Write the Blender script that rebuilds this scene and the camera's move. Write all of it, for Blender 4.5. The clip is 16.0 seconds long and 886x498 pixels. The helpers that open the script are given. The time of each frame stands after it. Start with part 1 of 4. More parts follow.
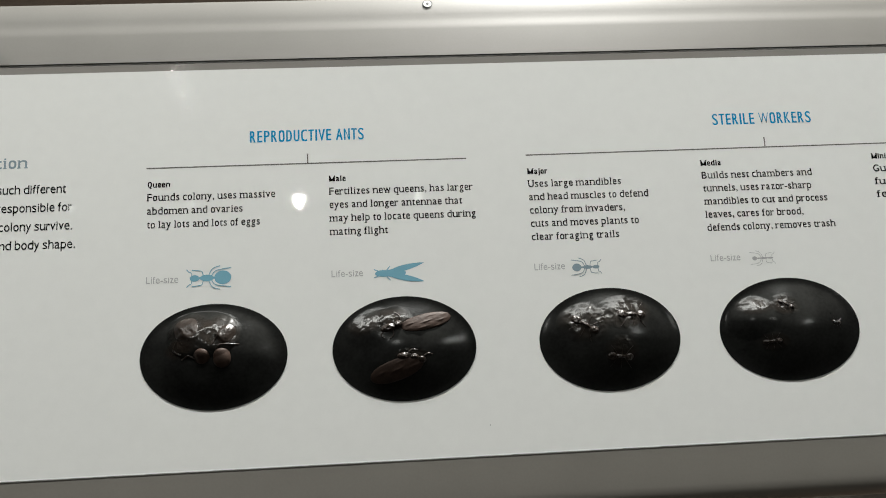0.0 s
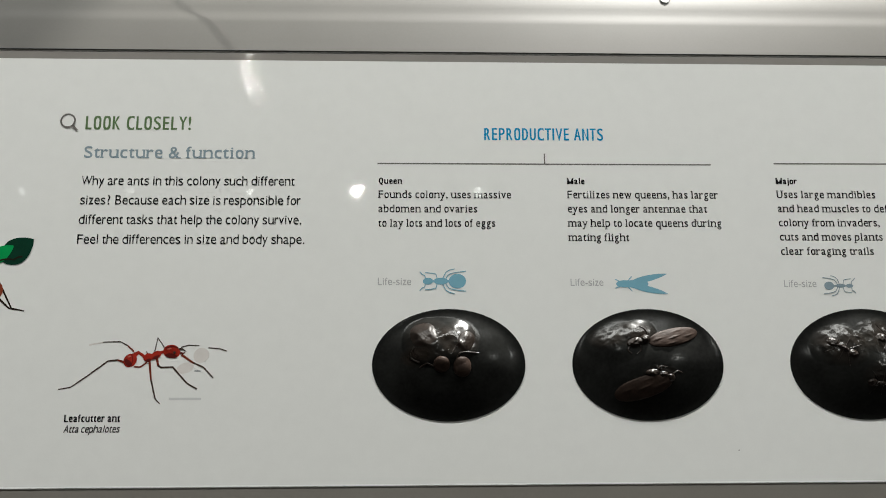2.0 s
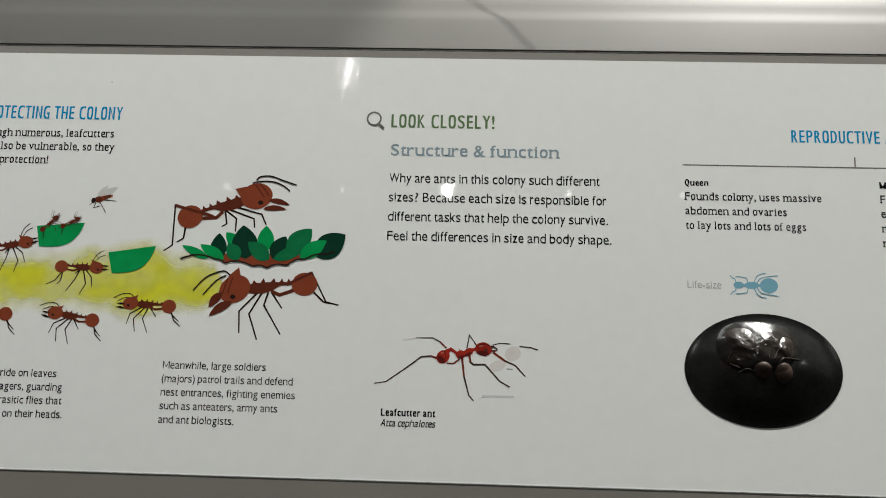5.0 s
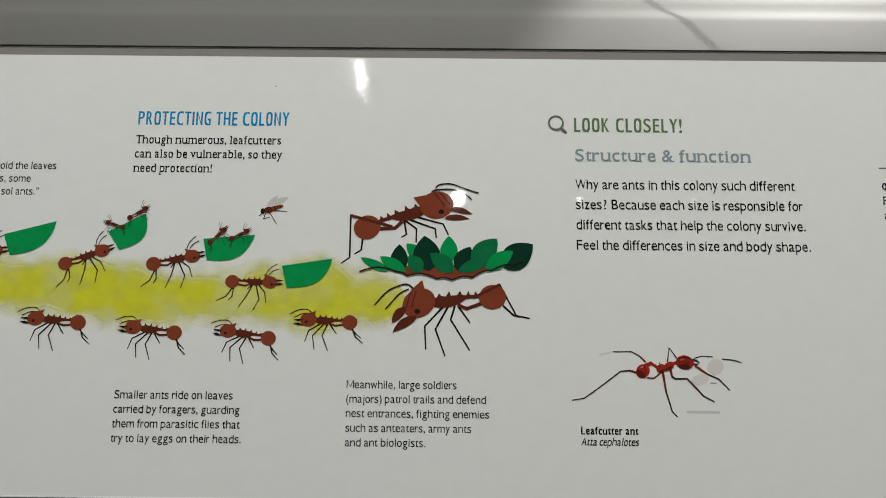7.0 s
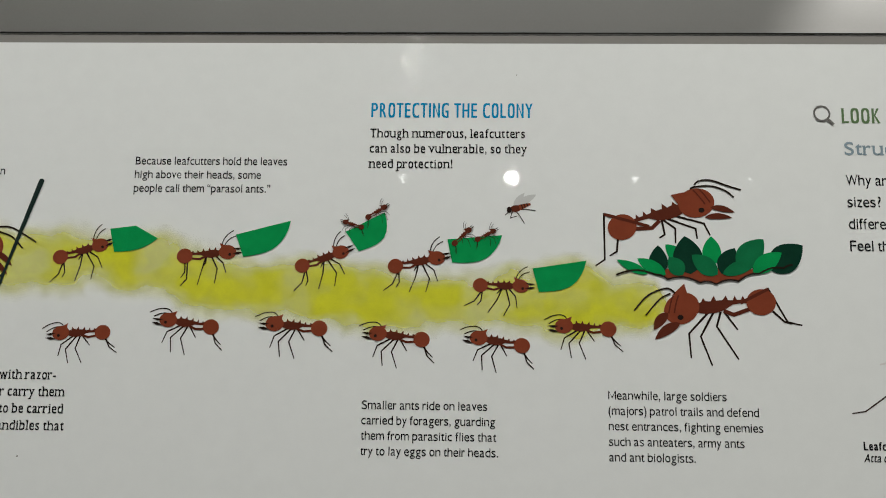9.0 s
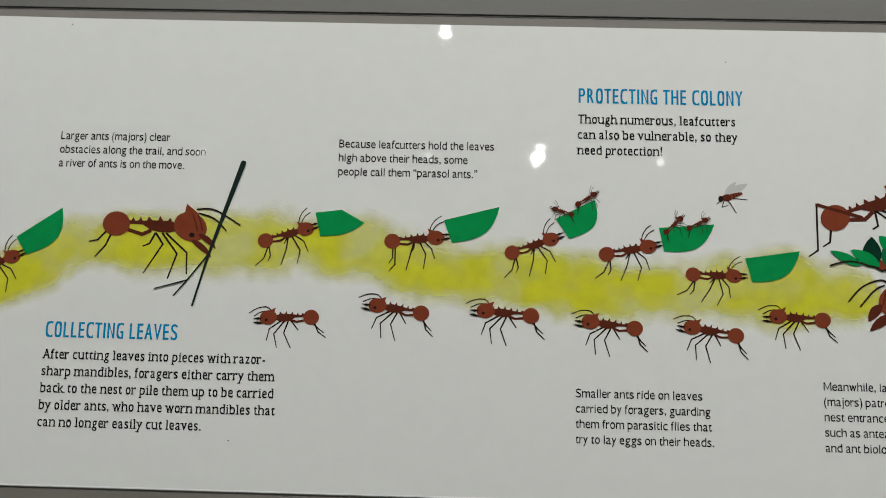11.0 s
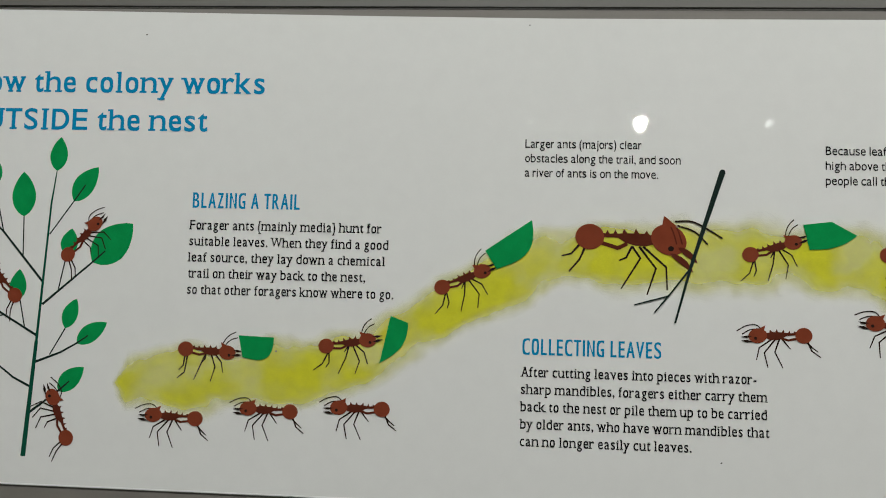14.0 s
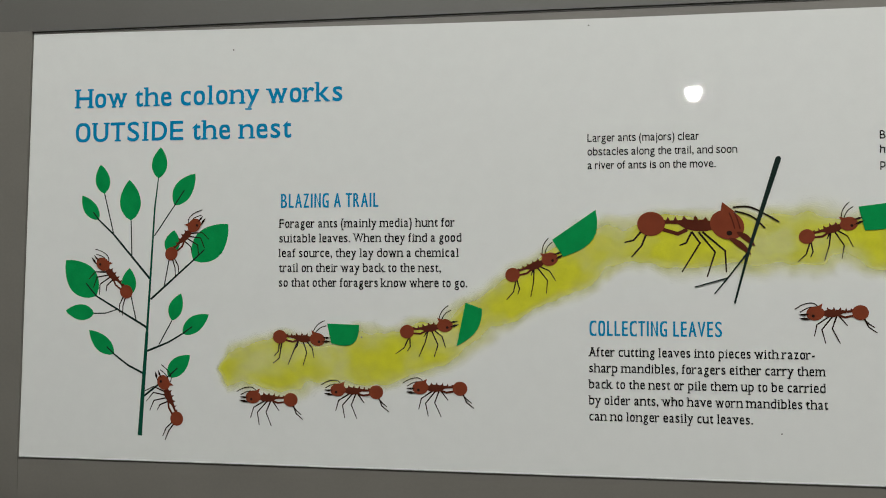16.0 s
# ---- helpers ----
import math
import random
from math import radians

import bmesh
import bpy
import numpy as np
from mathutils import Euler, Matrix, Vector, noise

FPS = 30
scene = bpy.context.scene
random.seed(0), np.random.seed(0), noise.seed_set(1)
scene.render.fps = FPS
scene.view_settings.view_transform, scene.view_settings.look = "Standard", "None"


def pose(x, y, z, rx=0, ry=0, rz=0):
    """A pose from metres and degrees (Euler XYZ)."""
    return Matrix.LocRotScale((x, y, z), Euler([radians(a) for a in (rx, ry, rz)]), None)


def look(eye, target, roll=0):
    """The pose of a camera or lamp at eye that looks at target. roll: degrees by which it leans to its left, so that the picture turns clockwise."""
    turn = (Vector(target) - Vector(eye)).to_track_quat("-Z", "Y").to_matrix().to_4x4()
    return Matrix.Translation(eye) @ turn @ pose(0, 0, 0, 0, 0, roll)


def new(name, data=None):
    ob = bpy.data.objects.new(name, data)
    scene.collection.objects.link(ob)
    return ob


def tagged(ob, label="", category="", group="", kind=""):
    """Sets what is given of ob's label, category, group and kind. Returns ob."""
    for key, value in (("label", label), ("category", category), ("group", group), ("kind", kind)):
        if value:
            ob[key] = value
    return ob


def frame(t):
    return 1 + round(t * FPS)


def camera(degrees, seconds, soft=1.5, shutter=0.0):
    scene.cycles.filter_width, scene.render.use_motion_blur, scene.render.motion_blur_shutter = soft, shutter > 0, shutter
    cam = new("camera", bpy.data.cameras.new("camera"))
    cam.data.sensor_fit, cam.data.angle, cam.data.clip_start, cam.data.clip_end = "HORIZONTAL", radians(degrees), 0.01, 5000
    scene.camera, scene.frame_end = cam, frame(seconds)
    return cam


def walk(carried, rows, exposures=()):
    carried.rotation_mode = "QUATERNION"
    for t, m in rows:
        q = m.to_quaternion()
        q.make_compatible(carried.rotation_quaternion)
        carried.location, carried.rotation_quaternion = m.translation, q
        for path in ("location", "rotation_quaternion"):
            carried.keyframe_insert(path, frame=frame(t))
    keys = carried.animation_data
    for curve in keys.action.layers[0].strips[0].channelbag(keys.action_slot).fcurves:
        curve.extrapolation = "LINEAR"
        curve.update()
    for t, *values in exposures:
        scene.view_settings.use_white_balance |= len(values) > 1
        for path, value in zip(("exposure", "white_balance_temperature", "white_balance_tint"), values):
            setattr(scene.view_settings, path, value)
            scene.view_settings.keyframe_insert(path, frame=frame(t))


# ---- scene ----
# A sloped reading rail in a gallery: white printed panel, four bronze ovals, grey metal housing.
# The rail's own axes: x along it, z up its slope, y into it; RIG sets it into the room.
RIG = pose(0, 0, 0.85, -50, 0, 0)

cam = camera(60.0, 16.0, soft=1.0)
PATH = [
    (0, look((0.1581, -0.4805, -0.1430), (0.1868, 0.0113, -0.0573), -2.79)),
    (0.5, look((0.1106, -0.4700, -0.1314), (0.1372, 0.0230, -0.0524), -1.79)),
    (1, look((0.0823, -0.4600, -0.1291), (0.1068, 0.0328, -0.0483), -1.35)),
    (1.5, look((0.0558, -0.4559, -0.1275), (0.0745, 0.0372, -0.0470), -0.50)),
    (2, look((0.0258, -0.4507, -0.1281), (0.0408, 0.0422, -0.0454), -0.23)),
    (2.5, look((0.0015, -0.4478, -0.1247), (0.0107, 0.0454, -0.0433), 0.24)),
    (3, look((-0.0262, -0.4451, -0.1294), (-0.0185, 0.0471, -0.0422), 0.28)),
    (3.5, look((-0.0579, -0.4442, -0.1241), (-0.0566, 0.0489, -0.0409), 0.48)),
    (4, look((-0.0814, -0.4480, -0.1271), (-0.0846, 0.0449, -0.0431), -0.24)),
    (4.5, look((-0.0847, -0.4502, -0.1364), (-0.0929, 0.0417, -0.0469), 0.82)),
    (5, look((-0.1269, -0.4494, -0.1290), (-0.1438, 0.0435, -0.0470), 1.55)),
    (5.2, look((-0.1525, -0.4495, -0.1283), (-0.1745, 0.0433, -0.0472), 1.43)),
    (7.3, look((-0.2702, -0.4248, -0.1198), (-0.2711, 0.0676, -0.0331), 0.42)),
    (7.5, look((-0.2883, -0.4201, -0.1144), (-0.2970, 0.0724, -0.0281), 0.05)),
    (8, look((-0.3299, -0.4096, -0.1076), (-0.3414, 0.0832, -0.0237), -0.14)),
    (8.5, look((-0.3534, -0.4065, -0.1054), (-0.3672, 0.0870, -0.0261), 0.12)),
    (9, look((-0.3795, -0.4073, -0.1102), (-0.3939, 0.0873, -0.0378), 0.80)),
    (9.5, look((-0.4045, -0.4071, -0.1120), (-0.4199, 0.0877, -0.0423), 0.99)),
    (9.7, look((-0.4134, -0.4055, -0.1081), (-0.4295, 0.0899, -0.0431), 0.76)),
    (11.8, look((-0.5398, -0.4082, -0.1062), (-0.5497, 0.0890, -0.0543), 2.93)),
    (12, look((-0.5498, -0.4055, -0.0976), (-0.5683, 0.0921, -0.0520), 3.47)),
    (12.5, look((-0.6218, -0.3949, -0.0781), (-0.6407, 0.1044, -0.0590), 2.84)),
    (13, look((-0.6709, -0.3897, -0.0847), (-0.6966, 0.1090, -0.0587), 2.07)),
    (13.5, look((-0.7026, -0.3945, -0.0786), (-0.7319, 0.1042, -0.0568), 1.83)),
    (14, look((-0.7305, -0.3997, -0.0829), (-0.7625, 0.0983, -0.0516), 1.56)),
    (14.5, look((-0.7437, -0.4072, -0.0817), (-0.7933, 0.0898, -0.0580), 1.20)),
    (15, look((-0.7548, -0.4125, -0.0816), (-0.8166, 0.0832, -0.0612), 1.20)),
    (15.5, look((-0.7537, -0.4140, -0.0776), (-0.8203, 0.0814, -0.0648), 1.03)),
    (16, look((-0.7388, -0.4321, -0.0771), (-0.8038, 0.0634, -0.0610), 0.06)),
]
walk(cam, [(t, RIG @ m) for t, m in PATH], [(0, -0.55), (1.5, -0.62), (5, -0.70), (9, -0.68), (13, -0.62), (16, -0.62)])

# ---- world, lamps, exposure ----
world = bpy.data.worlds.new("world")
scene.world = world
world.use_nodes = True
world.node_tree.nodes["Background"].inputs[0].default_value = (0.6, 0.62, 0.65, 1)
world.node_tree.nodes["Background"].inputs[1].default_value = 0.02


def lamp(name, kind, place, power, colour=(1, 0.96, 0.9), aim=None, **settings):
    data = bpy.data.lights.new(name, kind)
    data.energy, data.color = power, colour
    for key, value in settings.items():
        if key == "radius":
            data.shadow_soft_size = value
        elif key == "cone":
            data.spot_size = radians(value)
        elif key == "blend":
            data.spot_blend = value
        elif key == "wide":
            data.shape, data.size = "RECTANGLE", value
        elif key == "deep":
            data.size_y = value
    ob = new(name, data)
    ob.matrix_world = look(place, aim) if aim else pose(*place)
    return ob


# Track lamps over the visitor's shoulder, mirrored in the panel. The last, at 2.40, is an added fill that the panel
# never mirrors.
TRACK_AND_FILL = [(-1.85, 0.010, 0.025), (-1.45, 0.010, 0.03), (-1.05, 0.011, 0.03), (-0.61, 0.012, 0.07), (-0.21, 0.012, 26), (0.24, 0.012, 0.09), (0.66, 0.010, 0.03), (2.40, 0.020, 45)]
for x, size, power in TRACK_AND_FILL:
    # The brightest head holds three small emitters close together.
    cells = ((-0.009, 0.004, 0.5), (0.009, 0.010, 0.3), (0.001, -0.012, 0.2)) if power == 26 else ((0, 0, 1),)
    for dx, dz, share in cells:
        lamp("track_or_fill_lamp", "SPOT", RIG @ Vector((x + dx, -2.36, 0.56 + dz)), power * share, (0.986, 1, 0.948), aim=RIG @ Vector((x + dx, 0, -0.05)), radius=size, cone=130, blend=0.6)
lamp("track_or_fill_lamp", "SPOT", RIG @ Vector((-0.555, -2.05, 0.905)), 2.1, (0.986, 1, 0.948), aim=RIG @ Vector((-0.5, 0, -0.05)), radius=0.012, cone=130, blend=0.6)
# An unseen flat ceiling light, added beyond the rail as overhead fill.
lamp("ceiling_fill_lamp", "AREA", (-0.2, 0.85, 3.08), 150, (0.986, 1, 0.957), (-0.2, 0.85, 0), wide=3.6, deep=0.35)
# An unseen spot beyond the rail, added to graze the rail's face with a pool of light.
lamp("bar_graze_lamp", "SPOT", RIG @ Vector((0.55, 0.004, 1.25)), 620, (1, 0.99, 0.94), RIG @ Vector((0.45, 0, 0.08)), radius=0.006, cone=57, blend=0.12)


# ---- materials ----
def material(name, colour, rough=0.5, metal=0.0, coat=0.0, coat_rough=0.05, spread=0.0, scale=40.0, fine=900.0,
             bump=0.0, bump_scale=400.0, wave=0.0, specular=0.5):
    """Principled surface with mottling at two scales (spread), fine relief (bump) and a slow wave in its coat (wave)."""
    mat = bpy.data.materials.new(name)
    mat.use_nodes = True
    tree = mat.node_tree
    node, link = tree.nodes.new, tree.links.new
    shade = tree.nodes["Principled BSDF"]
    shade.inputs["Base Color"].default_value = (*colour, 1)
    shade.inputs["Roughness"].default_value = rough
    shade.inputs["Metallic"].default_value = metal
    shade.inputs["Coat Weight"].default_value = coat
    shade.inputs["Coat Roughness"].default_value = coat_rough
    shade.inputs["Specular IOR Level"].default_value = specular
    place = node("ShaderNodeNewGeometry")
    if spread:
        total = None
        for size, part_of in ((scale, 0.6), (fine, 0.4)):
            tex = node("ShaderNodeTexNoise")
            tex.inputs["Scale"].default_value, tex.inputs["Detail"].default_value = size, 4
            link(place.outputs["Position"], tex.inputs["Vector"])
            span = node("ShaderNodeMapRange")
            span.inputs["From Min"].default_value, span.inputs["From Max"].default_value = 0.3, 0.7
            span.inputs["To Min"].default_value, span.inputs["To Max"].default_value = -spread * part_of, spread * part_of
            link(tex.outputs["Fac"], span.inputs["Value"])
            if total is None:
                total = span.outputs[0]
            else:
                add = node("ShaderNodeMath")
                link(total, add.inputs[0]), link(span.outputs[0], add.inputs[1])
                total = add.outputs[0]
        one = node("ShaderNodeMath")
        one.inputs[1].default_value = 1
        link(total, one.inputs[0])
        mul = node("ShaderNodeVectorMath")
        mul.operation = "SCALE"
        mul.inputs[0].default_value = colour
        link(one.outputs[0], mul.inputs["Scale"])
        link(mul.outputs["Vector"], shade.inputs["Base Color"])
    if bump:
        tex = node("ShaderNodeTexNoise")
        tex.inputs["Scale"].default_value, tex.inputs["Detail"].default_value = bump_scale, 5
        link(place.outputs["Position"], tex.inputs["Vector"])
        relief = node("ShaderNodeBump")
        relief.inputs["Distance"].default_value = bump
        link(tex.outputs["Fac"], relief.inputs["Height"])
        link(relief.outputs["Normal"], shade.inputs["Normal"])
    if wave:
        slow, crinkle = node("ShaderNodeTexNoise"), node("ShaderNodeTexNoise")
        slow.inputs["Scale"].default_value, slow.inputs["Detail"].default_value = 150, 1.0
        crinkle.inputs["Scale"].default_value, crinkle.inputs["Detail"].default_value = 400, 0.6
        crinkle.inputs["Distortion"].default_value = 0.8
        # The film is lifted and creased along the panel's top edge.
        up_slope, near_top, creased, total = node("ShaderNodeVectorMath"), node("ShaderNodeMapRange"), node("ShaderNodeMath"), node("ShaderNodeMath")
        up_slope.operation, creased.operation = "DOT_PRODUCT", "MULTIPLY"
        up_slope.inputs[1].default_value = (0, 0.766, 0.643)
        near_top.inputs["From Min"].default_value, near_top.inputs["From Max"].default_value = 0.5465 - 0.008, 0.5465 + 0.068
        near_top.inputs["To Max"].default_value = 6.0
        link(place.outputs["Position"], up_slope.inputs[0])
        link(up_slope.outputs["Value"], near_top.inputs["Value"])
        # Worn only where visitors lean, not at the panel's left part.
        along, worn_part, zone = node("ShaderNodeSeparateXYZ"), node("ShaderNodeMapRange"), node("ShaderNodeMath")
        worn_part.inputs["From Min"].default_value, worn_part.inputs["From Max"].default_value = -0.52, -0.45
        zone.operation = "MULTIPLY"
        link(place.outputs["Position"], along.inputs[0]), link(along.outputs["X"], worn_part.inputs["Value"])
        link(near_top.outputs[0], zone.inputs[0]), link(worn_part.outputs[0], zone.inputs[1])
        drawn = node("ShaderNodeVectorMath")
        drawn.operation = "MULTIPLY"
        drawn.inputs[1].default_value = (0.36, 1, 1)
        link(place.outputs["Position"], drawn.inputs[0]), link(drawn.outputs["Vector"], crinkle.inputs["Vector"])
        link(place.outputs["Position"], slow.inputs["Vector"])
        link(crinkle.outputs["Fac"], creased.inputs[0]), link(zone.outputs[0], creased.inputs[1])
        link(slow.outputs["Fac"], total.inputs[0]), link(creased.outputs[0], total.inputs[1])
        relief = node("ShaderNodeBump")
        relief.inputs["Distance"].default_value = wave
        link(total.outputs[0], relief.inputs["Height"])
        link(relief.outputs["Normal"], shade.inputs["Coat Normal"])
    return mat


def print_ink(name, colour, spread=0.05):
    return material(name, colour, rough=0.6, specular=0.0, coat=1.0, coat_rough=0.018, spread=spread, scale=120, fine=1500, wave=0.000018)


WHITE = print_ink("white_laminate", (0.80, 0.80, 0.78), 0.02)
BLACK_INK = print_ink("black_ink", (0.012, 0.012, 0.013))
GREY_INK = print_ink("grey_ink", (0.30, 0.31, 0.32))
LINE_INK = print_ink("line_ink", (0.16, 0.15, 0.14))
PALE_INK = print_ink("pale_grey_ink", (0.42, 0.42, 0.42))
SLATE_INK = print_ink("slate_blue_grey_ink", (0.24, 0.31, 0.35))
BLUE_INK = print_ink("blue_ink", (0.006, 0.25, 0.48))
PALE_BLUE_INK = print_ink("pale_blue_ink", (0.19, 0.40, 0.50))
OLIVE_INK = print_ink("green_grey_ink", (0.12, 0.19, 0.09))
RUST_INK = print_ink("rust_ink", (0.225, 0.050, 0.024), 0.12)
DARK_RUST_INK = print_ink("dark_rust_ink", (0.105, 0.025, 0.014), 0.15)
LEG_INK = print_ink("dark_brown_ink", (0.022, 0.014, 0.011))
GREEN_INK = print_ink("leaf_green_ink", (0.005, 0.285, 0.075), 0.15)
MID_GREEN_INK = print_ink("mid_green_ink", (0.008, 0.15, 0.055), 0.15)
DARK_GREEN_INK = print_ink("dark_green_ink", (0.006, 0.038, 0.022), 0.2)
STEM_INK = print_ink("stem_green_ink", (0.008, 0.075, 0.045), 0.15)
BRANCH_INK = print_ink("branch_ink", (0.016, 0.028, 0.024))
RED_INK = print_ink("red_photo_ink", (0.30, 0.024, 0.015), 0.5)
MAROON_INK = print_ink("maroon_photo_ink", (0.10, 0.014, 0.012), 0.4)
LIMB_INK = print_ink("grey_brown_photo_ink", (0.055, 0.036, 0.030), 0.3)
RUST_PHOTO_INK = print_ink("rust_photo_ink", (0.17, 0.035, 0.022), 0.4)
PINK_INK = print_ink("pale_red_photo_ink", (0.50, 0.13, 0.09), 0.3)
WING_INK = print_ink("grey_wing_ink", (0.58, 0.57, 0.55))
CREDIT_INK = print_ink("credit_grey_ink", (0.60, 0.60, 0.60))
FAINT_INK = print_ink("faint_warm_ink", (0.70, 0.66, 0.63))
GREY_PAINT = material("grey_satin_paint", (0.096, 0.091, 0.083), rough=0.55, specular=0.35, spread=0.06, scale=25, fine=700, bump=0.00002, bump_scale=1500)
BRONZE = material("black_patinated_bronze", (0.0098, 0.0100, 0.0094), rough=0.20, specular=0.12, coat=0.0, coat_rough=0.12, spread=0.5, scale=60, fine=500, bump=0.00003, bump_scale=400)
# Touch has rubbed the raised parts of the bronze brown.
tree = BRONZE.node_tree
rub, blend = tree.nodes.new("ShaderNodeAttribute"), tree.nodes.new("ShaderNodeMix")
rub.attribute_name, blend.data_type = "rubbed", "RGBA"
shade = tree.nodes["Principled BSDF"]
tree.links.new(shade.inputs["Base Color"].links[0].from_socket, blend.inputs["A"])
blend.inputs["B"].default_value = (0.0125, 0.0098, 0.0078, 1)
tree.links.new(rub.outputs["Fac"], blend.inputs["Factor"])
tree.links.new(blend.outputs["Result"], shade.inputs["Base Color"])
# There the lacquer is also polished.
polish = tree.nodes.new("ShaderNodeMapRange")
polish.inputs["To Min"].default_value, polish.inputs["To Max"].default_value = 0.12, 0.40
tree.links.new(rub.outputs["Fac"], polish.inputs["Value"])
tree.links.new(polish.outputs[0], shade.inputs["Specular IOR Level"])
STEEL = material("screw_steel", (0.42, 0.42, 0.40), rough=0.35, metal=0.5, spread=0.1)
DARK = material("dark_recess", (0.012, 0.012, 0.012), rough=0.6)
CARPET = material("brown_carpet", (0.075, 0.052, 0.036), rough=0.95, spread=0.35, scale=20, fine=400, bump=0.002, bump_scale=300)
TRAY_PAINT = material("warm_grey_satin_paint", (0.20, 0.187, 0.167), rough=0.38, specular=0.4, spread=0.06, scale=25, fine=700, bump=0.00002, bump_scale=1500)
WALL = material("dark_gallery_wall", (0.06, 0.06, 0.063), rough=0.8, spread=0.08, scale=3, fine=150, bump=0.0004, bump_scale=200)
CEILING = material("dark_ceiling_paint", (0.07, 0.07, 0.07), rough=0.9, spread=0.06, scale=3, fine=120)
BLACK_METAL = material("black_track_metal", (0.02, 0.02, 0.02), rough=0.4, metal=0.3)
GLOW = material("lamp_panel_cover", (0.8, 0.8, 0.78), rough=0.5)


def watercolour(name, colour):
    """Yellow wash with a ragged, mottled edge: u runs along the ribbon in metres, v across it from 0 to 1."""
    mat = print_ink(name, colour, 0.12)
    tree = mat.node_tree
    node, link = tree.nodes.new, tree.links.new
    shade, out = tree.nodes["Principled BSDF"], tree.nodes["Material Output"]
    uv, sep, place = node("ShaderNodeTexCoord"), node("ShaderNodeSeparateXYZ"), node("ShaderNodeNewGeometry")
    link(uv.outputs["UV"], sep.inputs[0])
    off = node("ShaderNodeMath")
    off.operation = "SUBTRACT"
    off.inputs[1].default_value = 0.5
    link(sep.outputs["Y"], off.inputs[0])
    side = node("ShaderNodeMath")
    side.operation = "ABSOLUTE"
    link(off.outputs[0], side.inputs[0])
    ragged = side.outputs[0]
    for size, depth in ((34, 0.50), (120, 0.10)):
        tex = node("ShaderNodeTexNoise")
        tex.inputs["Scale"].default_value, tex.inputs["Detail"].default_value = size, 2
        link(place.outputs["Position"], tex.inputs["Vector"])
        span = node("ShaderNodeMapRange")
        span.clamp = False
        span.inputs["To Min"].default_value, span.inputs["To Max"].default_value = -depth / 2, depth / 2
        link(tex.outputs["Fac"], span.inputs["Value"])
        add = node("ShaderNodeMath")
        link(ragged, add.inputs[0]), link(span.outputs[0], add.inputs[1])
        ragged = add.outputs[0]
    mid, ends, fade, last = node("ShaderNodeMath"), node("ShaderNodeMath"), node("ShaderNodeMapRange"), node("ShaderNodeMath")
    mid.operation, ends.operation = "SUBTRACT", "ABSOLUTE"
    mid.inputs[1].default_value = 0.5
    fade.inputs["From Min"].default_value, fade.inputs["From Max"].default_value, fade.inputs["To Max"].default_value = 0.475, 0.5, 0.45
    link(sep.outputs["X"], mid.inputs[0]), link(mid.outputs[0], ends.inputs[0]), link(ends.outputs[0], fade.inputs["Value"])
    link(ragged, last.inputs[0]), link(fade.outputs[0], last.inputs[1])
    ragged = last.outputs[0]
    edge = node("ShaderNodeMapRange")
    edge.interpolation_type = "SMOOTHSTEP"
    edge.inputs["From Min"].default_value, edge.inputs["From Max"].default_value = 0.15, 0.46
    edge.inputs["To Min"].default_value, edge.inputs["To Max"].default_value = 0.86, 0.0
    link(ragged, edge.inputs["Value"])
    clear, mix = node("ShaderNodeBsdfTransparent"), node("ShaderNodeMixShader")
    blots, thin, wash = node("ShaderNodeTexNoise"), node("ShaderNodeMapRange"), node("ShaderNodeMath")
    blots.inputs["Scale"].default_value, blots.inputs["Detail"].default_value = 38, 2
    thin.inputs["From Min"].default_value, thin.inputs["From Max"].default_value, thin.inputs["To Min"].default_value = 0.35, 0.62, 0.58
    wash.operation = "MULTIPLY"
    link(place.outputs["Position"], blots.inputs["Vector"]), link(blots.outputs["Fac"], thin.inputs["Value"])
    link(edge.outputs[0], wash.inputs[0]), link(thin.outputs[0], wash.inputs[1])
    link(wash.outputs[0], mix.inputs[0])
    link(clear.outputs[0], mix.inputs[1]), link(shade.outputs[0], mix.inputs[2])
    link(mix.outputs[0], out.inputs["Surface"])
    return mat


YELLOW = watercolour("yellow_wash", (0.72, 0.705, 0.024))


# ---- builders ----
def part(name, bm, mat, parent, label="", smooth=False):
    """Links a bmesh as one mesh object under a thing or a part."""
    me = bpy.data.meshes.new(name)
    bm.to_mesh(me)
    bm.free()
    me.materials.append(mat)
    if smooth:
        for poly in me.polygons:
            poly.use_smooth = True
    ob = new(name, me)
    ob.parent = parent
    return tagged(ob, label)


def thing(name, m, label, category, group="", kind=""):
    ob = new(name)
    ob.empty_display_size = 0.05
    ob.matrix_world = m
    return tagged(ob, label, category, group, kind)


def box(bm, x0, x1, y0, y1, z0, z1, bevel=0.0):
    made = bmesh.ops.create_cube(bm, size=1)["verts"]
    bmesh.ops.scale(bm, vec=(x1 - x0, y1 - y0, z1 - z0), verts=made)
    bmesh.ops.translate(bm, vec=((x0 + x1) / 2, (y0 + y1) / 2, (z0 + z1) / 2), verts=made)
    if bevel:
        edges = list({e for v in made for e in v.link_edges})
        bmesh.ops.bevel(bm, geom=edges, offset=bevel, segments=3, profile=0.5, affect="EDGES")
    return bm


def cylinder(bm, m, radius, depth, segments=24, radius2=None):
    bmesh.ops.create_cone(bm, cap_ends=True, segments=segments, radius1=radius, radius2=radius if radius2 is None else radius2, depth=depth, matrix=m)
    return bm


